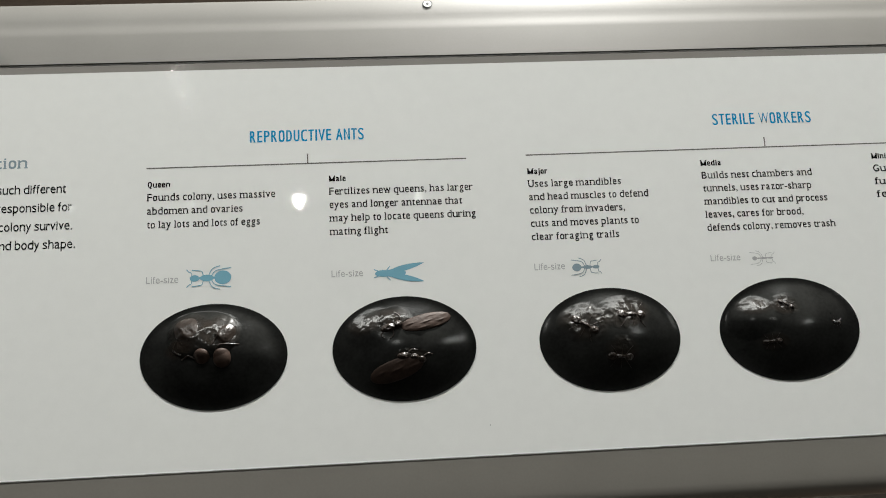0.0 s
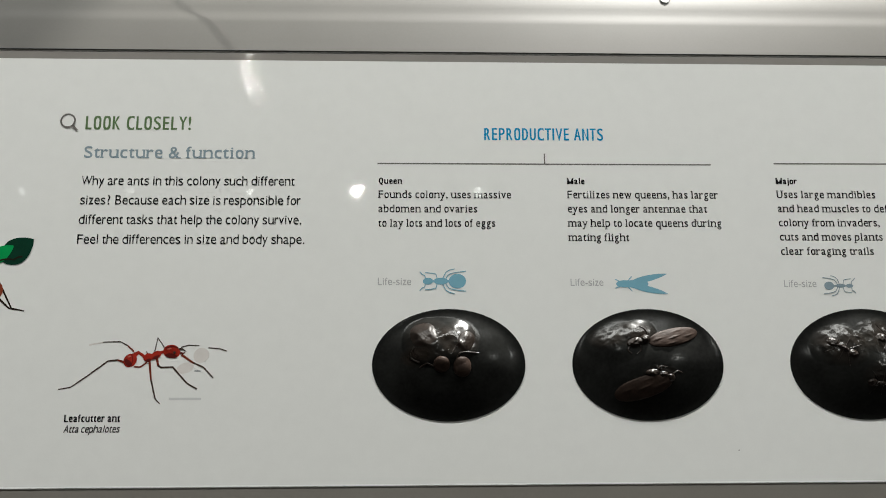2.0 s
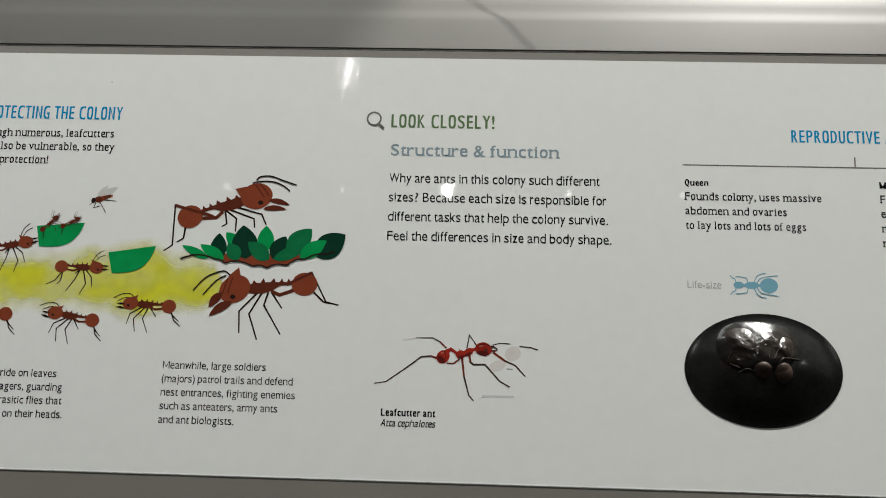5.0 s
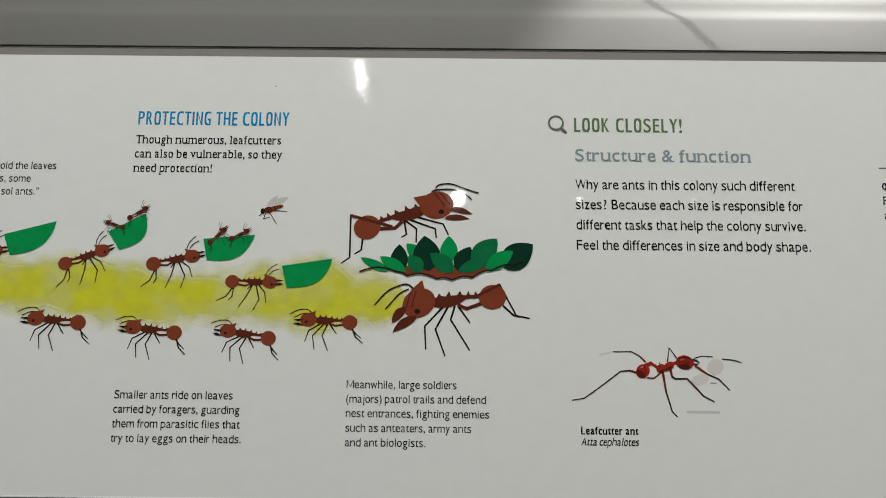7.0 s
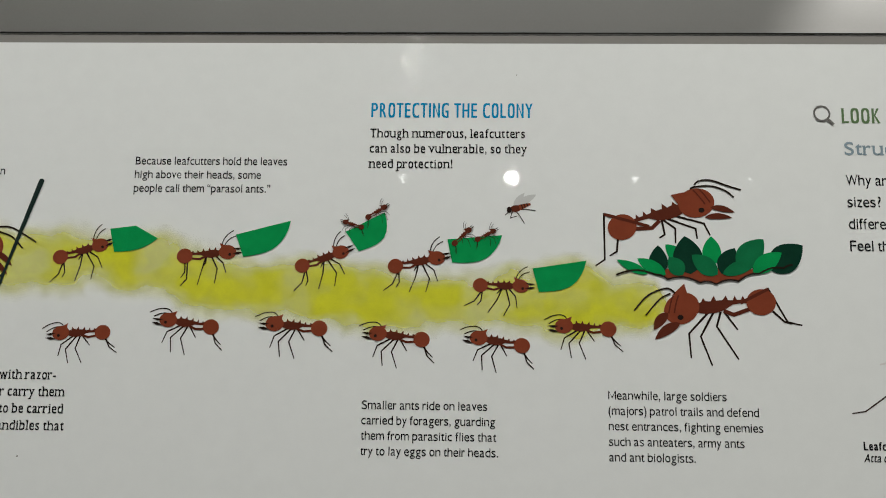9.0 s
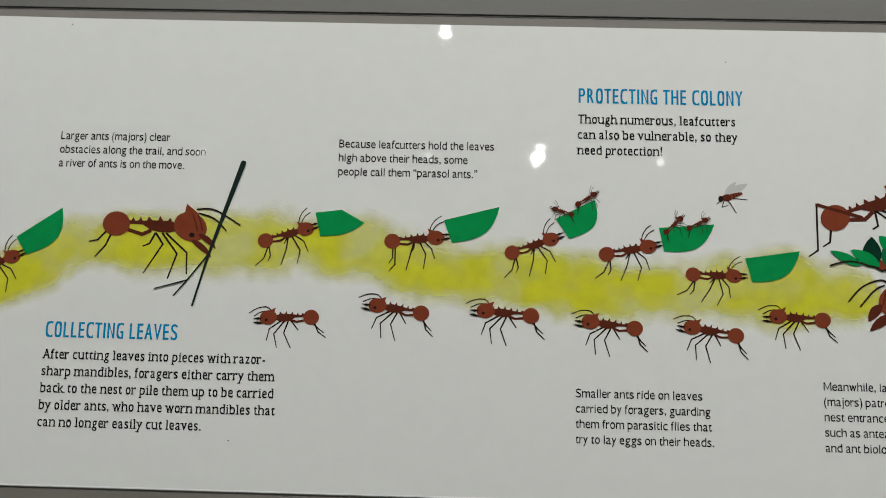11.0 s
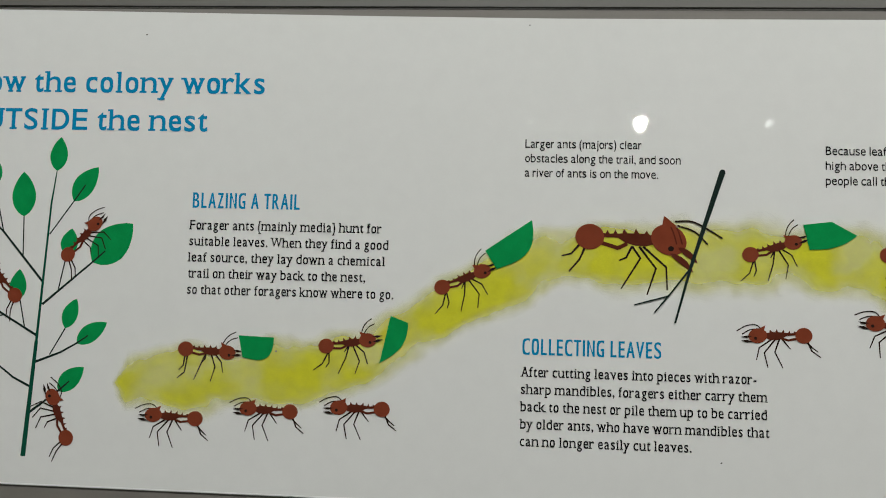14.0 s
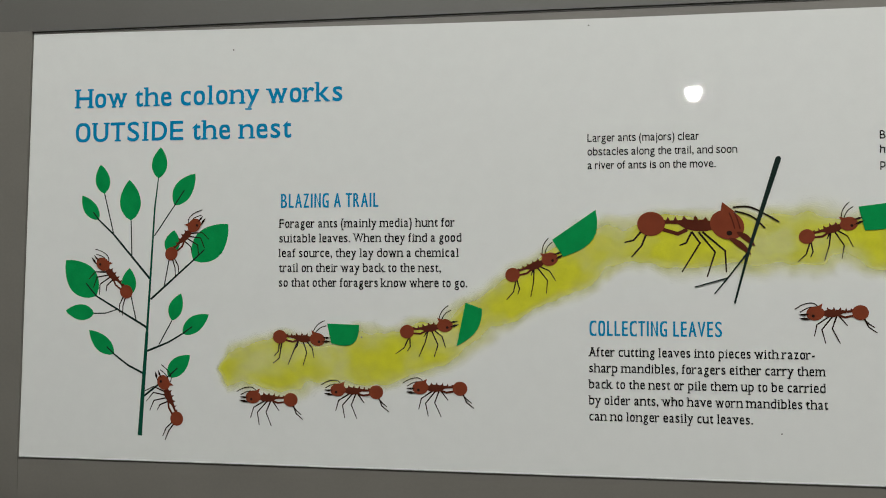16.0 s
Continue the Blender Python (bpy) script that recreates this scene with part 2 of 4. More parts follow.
def extrude_profile(bm, outline, x0, x1):
    """A solid bar along x with the outline (y, z) as its section."""
    a = [bm.verts.new((x0, y, z)) for y, z in outline]
    b = [bm.verts.new((x1, y, z)) for y, z in outline]
    n = len(outline)
    for i in range(n):
        bm.faces.new((a[i], a[(i + 1) % n], b[(i + 1) % n], b[i]))
    bm.faces.new(a[::-1]), bm.faces.new(b)
    bmesh.ops.recalc_face_normals(bm, faces=bm.faces)
    for face in bm.faces:
        face.smooth = True
    for edge in bm.edges:
        edge.smooth = edge.calc_face_angle(3.0) < radians(25)
    return bm


class Ink:
    """Flat print in millimetres on the panel; each stroke lies a hair above the one before."""

    def __init__(self, lift=0.05):
        self.bm, self.lift = bmesh.new(), lift

    def shape(self, points):
        self.lift += 0.012
        verts = [self.bm.verts.new((x / 1000, -self.lift / 1000, z / 1000)) for x, z in points]
        face = self.bm.faces.new(verts)
        face.normal_update()
        if face.normal.y > 0:
            face.normal_flip()
        return self

    def ellipse(self, x, z, rx, rz, turn=0.0, n=28):
        c, s = math.cos(turn), math.sin(turn)
        ring = [(rx * math.cos(a), rz * math.sin(a)) for a in (2 * math.pi * i / n for i in range(n))]
        return self.shape([(x + c * u - s * v, z + s * u + c * v) for u, v in ring])

    def stroke(self, points, w0, w1=None):
        """One strip through the points, from width w0 to w1, mitred at its bends."""
        w1 = w0 if w1 is None else w1
        n = len(points) - 1
        heads = [Vector((b[0] - a[0], b[1] - a[1])).normalized() for a, b in zip(points, points[1:])]
        left, right = [], []
        for i, (x, z) in enumerate(points):
            h0, h1 = heads[max(i - 1, 0)], heads[min(i, n - 1)]
            mean = (h0 + h1).normalized() if (h0 + h1).length > 0.2 else h1
            half = (w0 + (w1 - w0) * i / n) / 2 / max(0.55, mean.dot(h1))
            left.append((x - mean.y * half, z + mean.x * half)), right.append((x + mean.y * half, z - mean.x * half))
        self.lift += 0.012
        rows = [[self.bm.verts.new((x / 1000, -self.lift / 1000, z / 1000)) for x, z in side] for side in (left, right)]
        for i in range(n):
            face = self.bm.faces.new((rows[0][i], rows[0][i + 1], rows[1][i + 1], rows[1][i]))
            face.normal_update()
            if face.normal.y > 0:
                face.normal_flip()
        return self

    def ring(self, x, z, r, w, n=32):
        for i in range(n):
            a, b = 2 * math.pi * i / n, 2 * math.pi * (i + 1) / n
            self.shape([(x + k * math.cos(c), z + k * math.sin(c)) for k, c in ((r, a), (r, b), (r - w, b), (r - w, a))])
        return self

    def leaf(self, base, tip, width, lean=0.0, n=12):
        """A pointed leaf from its base to its tip."""
        (xa, za), (xb, zb) = base, tip
        dx, dz = xb - xa, zb - za
        far = math.hypot(dx, dz)
        u, v = -dz / far, dx / far
        side = []
        for sign in (1, -1):
            row = [(i / n, sign * width / 2 * math.sin(math.pi * (i / n) ** 0.85) ** 0.8) for i in range(n + 1)]
            side.append(row)
        ring = side[0][:-1] + side[1][::-1][:-1]
        bow = [(s, k + lean * far * math.sin(math.pi * s)) for s, k in ring]
        return self.shape([(xa + dx * s + u * k, za + dz * s + v * k) for s, k in bow])

    def cut_leaf(self, top, tip, low, bulge=0.22, shoulder=(), n=9):
        """A carried piece of leaf: a straight cut from top to tip, a bowed edge from tip back to low."""
        dx, dz = low[0] - tip[0], low[1] - tip[1]
        far = math.hypot(dx, dz)
        u, v = -dz / far, dx / far
        if (top[0] - tip[0]) * u + (top[1] - tip[1]) * v > 0:
            u, v = -u, -v
        bow = [(tip[0] + dx * s + u * bulge * far * math.sin(math.pi * s ** 0.9), tip[1] + dz * s + v * bulge * far * math.sin(math.pi * s ** 0.9)) for s in (i / n for i in range(n + 1))]
        return self.shape([top, *shoulder] + bow)

    def done(self, name, mat, parent, label=""):
        return part(name, self.bm, mat, parent, label)


# ---- the room ----
def slab(name, m, dims, mat, label, category):
    bm = box(bmesh.new(), -dims[0] / 2, dims[0] / 2, -dims[1] / 2, dims[1] / 2, -dims[2] / 2, dims[2] / 2)
    ob = part(name, bm, mat, None, label)
    ob.matrix_world = m
    return tagged(ob, category=category, kind="structure")


slab("floor", pose(-0.2, -1, -0.05), (8.4, 8.4, 0.1), CARPET, "brown carpeted gallery floor under the reading rail", "floor")
slab("ceiling", pose(-0.2, -1, 3.22), (8.4, 8.4, 0.1), CEILING, "plain dark grey painted gallery ceiling", "ceiling")
slab("wall_north", pose(-0.2, 3.25, 1.585), (8.4, 0.1, 3.17), WALL, "dark grey gallery wall beyond the rail", "wall")
slab("wall_south", pose(-0.2, -5.25, 1.585), (8.4, 0.1, 3.17), WALL, "dark grey gallery wall behind the visitor", "wall")
slab("wall_east", pose(4.05, -1, 1.585), (0.1, 8.4, 3.17), WALL, "dark grey gallery side wall", "wall")
slab("wall_west", pose(-4.45, -1, 1.585), (0.1, 8.4, 3.17), WALL, "dark grey gallery side wall", "wall")

# ---- the reading rail's housing ----
X0, X1 = -1.50, 0.90
LEFT, RIGHT, TOP, FOOT = -1.0505, 0.78, 0.0709, -0.1888
bench = thing("reading_rail", RIG, "sloped grey metallic painted reading rail standing on two posts", "reading rail")


def lean_left(bm):
    """Sets the panel's left edge out of square: its foot lies 5 mm further out than its top."""
    for v in bm.verts:
        if abs(v.co.x - LEFT) < 0.002:
            v.co.x -= 0.005 * (TOP - v.co.z) / (TOP - FOOT)


def arc(cy, cz, r, a0, a1, n=8):
    return [(cy + r * math.cos(radians(a0 + (a1 - a0) * i / n)), cz + r * math.sin(radians(a0 + (a1 - a0) * i / n))) for i in range(n + 1)]


# The tray under the panel, with a rounded lower lip.
lip = arc(0.0147, -0.2120, 0.0140, 180, 290)
part("tray", extrude_profile(bmesh.new(), [(0.0024, 0.075), (0.0024, FOOT + 0.01), (0.0007, FOOT + 0.008), (0.0007, FOOT - 0.015)] + lip + [(0.075, -0.2252), (0.075, 0.075)], X0, X1), TRAY_PAINT, bench)
# The raised bar along the top edge: upright lip, leaning face, soft fold, flat top.
bead = [(0.0028, 0.0920), (0.0033, 0.0942), (0.0039, 0.0962), (0.0046, 0.0985), (0.0053, 0.1010), (0.0059, 0.1040)]
rail_outline = [(-0.0001, TOP + 0.0002), (-0.0005, TOP + 0.0002), (-0.0009, TOP + 0.0007)] + bead + [(0.0088, 0.1165), (0.0098, 0.1182), (0.0125, 0.1190), (0.075, 0.1190), (0.075, 0.076), (-0.0001, 0.076)]
rail = part("top_bar", extrude_profile(bmesh.new(), rail_outline, X0, X1), GREY_PAINT, bench, "raised grey bar with a soft fold along its face")
for x in (0.184, -0.225):
    seat = Matrix.Translation((x, 0.0079, 0.1126)) @ Matrix.Rotation(radians(77), 4, "X")
    ring = part("screw_hole", cylinder(bmesh.new(), seat, 0.0035, 0.0005, 28), DARK, rail, "dark countersunk hole")
    part("screw", cylinder(bmesh.new(), seat, 0.0029, 0.0011, 28, 0.0026), STEEL, rail, "small steel screw head")
    part("screw_socket", cylinder(bmesh.new(), seat, 0.0012, 0.0014, 6), DARK, rail)
for x in (-1.25, 0.65):
    bm = box(bmesh.new(), x - 0.04, x + 0.04, -0.05, 0.03, 0.03, 0.775, 0.006)
    box(bm, x - 0.13, x + 0.13, -0.2, 0.14, 0.001, 0.03, 0.004)
    bm.transform(RIG.inverted())
    part("post", bm, GREY_PAINT, bench)

bm = extrude_profile(bmesh.new(), [(-0.0010, TOP + 0.0012), (-0.0010, FOOT), (0.0006, -0.2118), (0.0030, -0.2118), (0.0030, TOP + 0.0012)], X0, LEFT - 0.0003)
lean_left(bm)
part("side_bar", bm, TRAY_PAINT, bench)

# ---- the printed panel ----
panel = thing("information_panel", RIG, "glossy white printed museum panel about leafcutter ants, set in the rail", "panel")
bm = box(bmesh.new(), LEFT, RIGHT, 0.0, 0.0022, FOOT, 0.0745)
bmesh.ops.bevel(bm, geom=[e for e in bm.edges if all(abs(v.co.y) < 1e-6 for v in e.verts)], offset=0.0006, segments=2, affect="EDGES")
lean_left(bm)
part("board", bm, WHITE, panel, "glossy white laminate board")


def stem_ends(me):
    """The short level edges that end a letter's stems: x from, x to, y and whether the stem stands above it."""
    count, home = {}, list(range(len(me.vertices)))
    for poly in me.polygons:
        for key in poly.edge_keys:
            count[key] = count.get(key, 0) + 1

    def root(v):
        while home[v] != v:
            home[v] = home[home[v]]
            v = home[v]
        return v

    for a, b in count:
        home[root(a)] = root(b)
    low, high = {}, {}
    for v in me.vertices:
        r = root(v.index)
        low[r], high[r] = min(low.get(r, 9), v.co.y), max(high.get(r, -9), v.co.y)
    middle = {}
    for poly in me.polygons:
        for key in poly.edge_keys:
            if count[key] == 1:
                middle[key] = poly.center.y
    ends = []
    for (a, b), inside in middle.items():
        p, q, r = me.vertices[a].co, me.vertices[b].co, root(a)
        if abs(p.y - q.y) < 0.004 and 0.04 < abs(p.x - q.x) < 0.16 and high[r] - low[r] > 0.3:
            # A foot only where the letter itself ends, not on a crossbar.
            if abs(p.y - (low[r] if inside > p.y else high[r])) < 0.06:
                ends.append((min(p.x, q.x), max(p.x, q.x), p.y, inside > p.y))
    # No feet on the thin crossbars of letters.
    return [e for e in ends if not any(f[3] != e[3] and min(e[1], f[1]) > max(e[0], f[0]) and abs(e[2] - f[2]) < 0.14 for f in ends)
            and not (e[3] and e[2] > 0.06)]


def add_feet(bm, stems, across, up, x0, z0, foot, small):
    """Slab feet on the stems of letters, a little wider than the stem."""
    for a, b, y, above in stems:
        # Small letters have their upper feet on one side only.
        thick = 0.062 if above else -0.062
        far = b if small and not above else b + foot
        ring = [(a - foot, y), (far, y), (far, y + thick), (a - foot, y + thick)]
        verts = [bm.verts.new((x0 + u * across, -0.00014, z0 + v * up)) for u, v in (ring if above else ring[::-1])]
        bm.faces.new(verts)


# The bar's shade along the top edge, painted as a taupe strip running out towards the left corner.
BAR_SHADE = material("taupe_bar_shade", (0.26, 0.243, 0.226), rough=0.6, specular=0.0, coat=1.0, coat_rough=0.018, spread=0.05, wave=0.000018)
Ink(0.02).shape([(-1049, 70.6), (780, 70.6), (780, 65.2), (-700, 65.6), (-800, 66.6), (-1049, 70.2)]).done("bar_shade_strip", BAR_SHADE, panel, "narrow taupe strip painted as the bar's shade")

# Bright line at the panel's foot: a highlight put into the colour.
Ink(0.02).shape([(-1054.6, -187.4), (779, -187.4), (779, -188.2), (-1054.6, -188.2)]).done("edge_highlight", material("edge_highlight_white", (0.93, 0.93, 0.92), rough=0.4), panel, "painted highlight along the laminate's lower edge")

# Text: lines of (words, x, z, width) in millimetres, all of one block in one mesh.
LOWER = "abcdefghijklmnopqrstuvwxyz"
ADVANCE = {
    "slab": dict(zip(LOWER + "ABCDEFGHILMOSTUW.,!?-()& \u201c\u201d", (54, 58, 49, 58, 52, 36, 54, 61, 31, 30, 58, 31, 91, 62, 55, 58, 58, 45, 47, 38, 61, 55, 80, 55, 55, 50, 68, 64, 62, 70, 62, 58, 68, 75, 37, 57, 88, 69, 57, 63, 70, 98, 25, 25, 30, 46, 36, 33, 33, 72, 25, 42, 42))),
    "sans": dict(zip(LOWER + "ABCDEFGHILMOSTUW.,!?-()& \u201c\u201d", (54, 57, 51, 57, 54, 33, 57, 56, 25, 25, 51, 25, 84, 56, 57, 57, 57, 37, 49, 35, 56, 50, 75, 50, 50, 48, 64, 62, 66, 68, 57, 55, 70, 70, 27, 53, 82, 72, 60, 58, 68, 92, 26, 26, 28, 52, 36, 32, 32, 66, 25, 40, 40))),
    "narrow": dict(zip("ABCDEGHIKLNOPRSTUVWYZ! ", (41, 40, 40, 40, 35, 40, 41, 19, 41, 34, 41, 40, 39, 40, 39, 36, 40, 40, 58, 40, 37, 19, 19))),
}
ROUND = {"narrow": ("OCGQ", 3.4), "slab": ("ocedbpqOC", 2.5), "sans": ("", 2.0)}


def shape_letter(me, char, style, ink, stem, rim):
    """Sets a letter of the built-in font to the width, stem and x-height of the print. Returns its width."""
    for v in me.vertices:
        if char in LOWER and 0 < v.co.y <= 0.449:
            v.co.y *= 1.11
        elif char in LOWER and v.co.y > 0.449:
            v.co.y = 0.498 + (v.co.y - 0.449) * (0.682 - 0.498) / 0.233
        elif char == "M" and 0.2 < v.co.y < 0.45:
            v.co.y -= 0.2
    side, count = {}, {}
    for poly in me.polygons:
        for key in poly.edge_keys:
            count[key] = poly if key not in count else None
    for (a, b), poly in count.items():
        if poly is None:
            continue
        p, q = me.vertices[a].co, me.vertices[b].co
        out = Vector((q.y - p.y, p.x - q.x))
        if out.length < 1e-9:
            continue
        out.normalize()
        inner = max((out.x * (me.vertices[v].co.x - p.x) + out.y * (me.vertices[v].co.y - p.y) for v in poly.vertices), key=abs)
        if abs(inner) < 1e-5:
            continue
        if inner > 0:
            out = -out
        for v in (a, b):
            if abs(out.x) > abs(side.get(v, 0)):
                side[v] = out.x
    left, right = min(v.co.x for v in me.vertices), max(v.co.x for v in me.vertices)
    wide, plain = right - left, 0.089 + 2 * rim
    slim = wide < 0.22 + 2 * rim
    grow = (stem - plain) / 2 if slim else (stem * wide - plain * ink) / (2 * (ink - stem))
    grow = max(-0.02, min(-0.012 if char in "MW" else 0.015 if char in "mw" else 0.10, grow))
    for v in me.vertices:
        v.co.x += grow * side.get(v.index, 0)
    left, right = left - grow, right + grow
    scale = 1.0 if slim else ink / (right - left)
    letters, power = ROUND[style]
    low, high = min(v.co.y for v in me.vertices), max(v.co.y for v in me.vertices)
    if char in "dbpq":
        low, high = -0.01, 0.508
    for v in me.vertices:
        if char in letters:
            a, b = 2 * (v.co.x - left) / (right - left) - 1, 2 * (v.co.y - low) / (high - low) - 1
            if abs(b) <= 1.0 and (a or b):
                k = math.hypot(a, b) / (abs(a) ** power + abs(b) ** power) ** (1 / power)
                v.co.x = left + (max(-1, min(1, a * k)) + 1) * (right - left) / 2
                v.co.y = low + (max(-1, min(1, b * k)) + 1) * (high - low) / 2
        v.co.x = (v.co.x - left) * scale
    me.update()
    return (right - left) * scale


class Block:
    blocks = []

    def __init__(self, name, mat, cap, lines, heavy=0.0, slant=0.0, label="", foot=0.0, style="sans", stem=0.08):
        self.name, self.mat, self.cap, self.lines, self.heavy, self.slant, self.label = name, mat, cap, lines, heavy, slant, label
        self.foot, self.style, self.stem = foot, style, stem
        self.curves = {}
        for char in sorted(set("".join(row[0] for row in lines)) - {" "}):
            data = bpy.data.curves.new("writing", "FONT")
            data.body, data.offset, data.resolution_u = char, heavy, 5
            self.curves[char] = new("writing", data)
        Block.blocks.append(self)

    @classmethod
    def set_all(cls, parent):
        graph = bpy.context.evaluated_depsgraph_get()
        for block in cls.blocks:
            table, gap = ADVANCE[block.style], {"slab": 0.030 + 0.42 * block.foot, "sans": 0.042, "narrow": 0.042}[block.style]
            glyphs = {}
            for char, ob in block.curves.items():
                me = bpy.data.meshes.new_from_object(ob.evaluated_get(graph))
                room = table.get(char, 66) / 100
                wide = shape_letter(me, char, block.style, max(0.09, room - 2 * gap * (0.55 if char in "vwyxftrkTAVWY" else 1)), block.stem, block.heavy)
                glyphs[char] = me, wide, room, stem_ends(me) if block.foot else ()
            bm = bmesh.new()
            for words, x, z, width in block.lines:
                pens, pen = [], 0.0
                for char in words:
                    if char in glyphs:
                        pens.append((char, pen + (glyphs[char][2] - glyphs[char][1]) / 2))
                    pen += table.get(char, 66) / 100
                start, end = pens[0][1], pens[-1][1] + glyphs[pens[-1][0]][1]
                across, up = width / 1000 / (end - start), block.cap / 1000 / 0.682
                for char, at_x in pens:
                    me, wide, room, stems = glyphs[char]
                    x0 = x / 1000 + (at_x - start) * across
                    placed = me.copy()
                    placed.transform(Matrix(((across, block.slant * across, 0, x0), (0, 0, -1, -0.00012), (0, up, 0, z / 1000), (0, 0, 0, 1))))
                    bm.from_mesh(placed)
                    bpy.data.meshes.remove(placed)
                    add_feet(bm, stems, across, up, x0, z / 1000, block.foot, char in LOWER)
            bmesh.ops.delete(bm, geom=[f for f in bm.faces if f.calc_area() < 1e-13], context="FACES_ONLY")
            for char, ob in block.curves.items():
                data = ob.data
                bpy.data.objects.remove(ob)
                bpy.data.curves.remove(data)
                bpy.data.meshes.remove(glyphs[char][0])
            part(block.name, bm, block.mat, parent, block.label)


def paragraph(x, z, pitch, cap, rows, mat=None, name="paragraph", heavy=0.0, slant=0.0, label="", foot=0.0, style="", stem=0.0):
    style = style or ("slab" if foot else "narrow" if name == "heading" else "sans")
    stem = stem or {"slab": 0.106, "sans": 0.096, "narrow": 0.086}[style]
    Block(name, mat or BLACK_INK, cap, [(words, x, z - pitch * i, width) for i, (words, width) in enumerate(rows)], heavy, slant, label, foot, style, stem)


SLAB, SANS = 0.008, 0.006
paragraph(-1021.2, 23.6, 20.8, 11.2, [("How the colony works", 166.6), ("OUTSIDE the nest", 136.0)], BLUE_INK, "title", 0.012, foot=0.06, stem=0.118, label="large blue two-line title")
paragraph(-891.2, -38.7, 0, 8.2, [("BLAZING A TRAIL", 58.2)], BLUE_INK, "heading", 0.002, label="blue condensed heading")
paragraph(-892.0, -50.3, 8.6, 4.9, [("Forager ants (mainly media) hunt for", 103.2), ("suitable leaves. When they find a good", 107.0), ("leaf source, they lay down a chemical", 105.1), ("trail on their way back to the nest,", 95.3), ("so that other foragers know where to go.", 110.4)], heavy=SLAB, foot=0.075)
paragraph(-714.4, -3.6, 7.65, 4.4, [("Larger ants (majors) clear", 60.0), ("obstacles along the trail, and soon", 80.0), ("a river of ants is on the move.", 68.7)], heavy=SANS)
paragraph(-713.8, -111.2, 0, 8.2, [("COLLECTING LEAVES", 70.5)], BLUE_INK, "heading", 0.002, label="blue condensed heading")
paragraph(-714.1, -122.5, 8.8, 4.9, [("After cutting leaves into pieces with razor-", 118.1), ("sharp mandibles, foragers either carry them", 123.2), ("back to the nest or pile them up to be carried", 123.3), ("by older ants, who have worn mandibles that", 124.5), ("can no longer easily cut leaves.", 86.2)], heavy=SLAB, foot=0.075)
paragraph(-561.6, -5.1, 7.7, 4.4, [("Because leafcutters hold the leaves", 84.1), ("high above their heads, some", 69.9), ("people call them \u201cparasol ants.\u201d", 75.3)], heavy=SANS)
paragraph(-432.0, 22.5, 0, 8.2, [("PROTECTING THE COLONY", 88.9)], BLUE_INK, "heading", 0.002, label="blue condensed heading")
paragraph(-432.3, 11.1, 8.6, 4.9, [("Though numerous, leafcutters", 84.9), ("can also be vulnerable, so they", 85.9), ("need protection!", 45.4)], heavy=SLAB, foot=0.075)
paragraph(-432.7, -135.4, 7.8, 4.4, [("Smaller ants ride on leaves", 65.5), ("carried by foragers, guarding", 69.6), ("them from parasitic flies that", 70.2), ("try to lay eggs on their heads.", 71.2)], heavy=SANS)
paragraph(-304.5, -128.6, 7.8, 4.4, [("Meanwhile, large soldiers", 60.8), ("(majors) patrol trails and defend", 77.0), ("nest entrances, fighting enemies", 78.8), ("such as anteaters, army ants", 69.0), ("and ant biologists.", 44.0)], heavy=0.0)
paragraph(-176.0, 20.5, 0, 8.3, [("LOOK CLOSELY!", 63.1)], OLIVE_INK, "heading", 0.002, label="grey-green condensed heading")
paragraph(-175.6, 2.8, 0, 7.0, [("Structure & function", 101.6)], SLATE_INK, "subheading", 0.012, foot=0.05, stem=0.115, label="grey-blue bold subheading")
paragraph(-175.8, -14.0, 11.85, 5.6, [("Why are ants in this colony such different", 126.3), ("sizes? Because each size is responsible for", 130.2), ("different tasks that help the colony survive.", 130.9), ("Feel the differences in size and body shape.", 133.0)], heavy=0.006)
paragraph(-175.5, -152.0, 0, 4.0, [("Leafcutter ant", 31.3)], heavy=0.018, name="caption", foot=0.05, stem=0.16)
paragraph(-175.6, -157.9, 0, 4.0, [("Atta cephalotes", 31.3)], heavy=0.010, slant=0.25, name="caption", style="slab", stem=0.115)
paragraph(65.0, 15.1, 0, 7.6, [("REPRODUCTIVE ANTS", 73.2)], BLUE_INK, "heading", 0.002, label="blue condensed heading")
paragraph(370.3, 17.6, 0, 7.6, [("STERILE WORKERS", 67.8)], BLUE_INK, "heading", 0.002, label="blue condensed heading")
COLUMNS = [
    (0.9, -12.6, ("Queen", 14.0), [("Founds colony, uses massive", 79.8), ("abdomen and ovaries", 59.3), ("to lay lots and lots of eggs", 70.1)]),
    (115.1, -12.4, ("Male", 10.6), [("Fertilizes new queens, has larger", 92.2), ("eyes and longer antennae that", 84.9), ("may help to locate queens during", 93.1), ("mating flight", 36.5)]),
    (243.6, -11.9, ("Major", 13.2), [("Uses large mandibles", 61.2), ("and head muscles to defend", 78.5), ("colony from invaders,", 62.2), ("cuts and moves plants to", 70.6), ("clear foraging trails", 56.9)]),
    (359.1, -10.2, ("Media", 13.8), [("Builds nest chambers and", 74.5), ("tunnels, uses razor-sharp", 73.1), ("mandibles to cut and process", 82.9), ("leaves, cares for brood,", 65.4), ("defends colony, removes trash", 85.8)]),
    (476.2, -9.2, ("Mini", 9.8), [("Gu", 8.6), ("fu", 7.0), ("fe", 7.0)]),
]
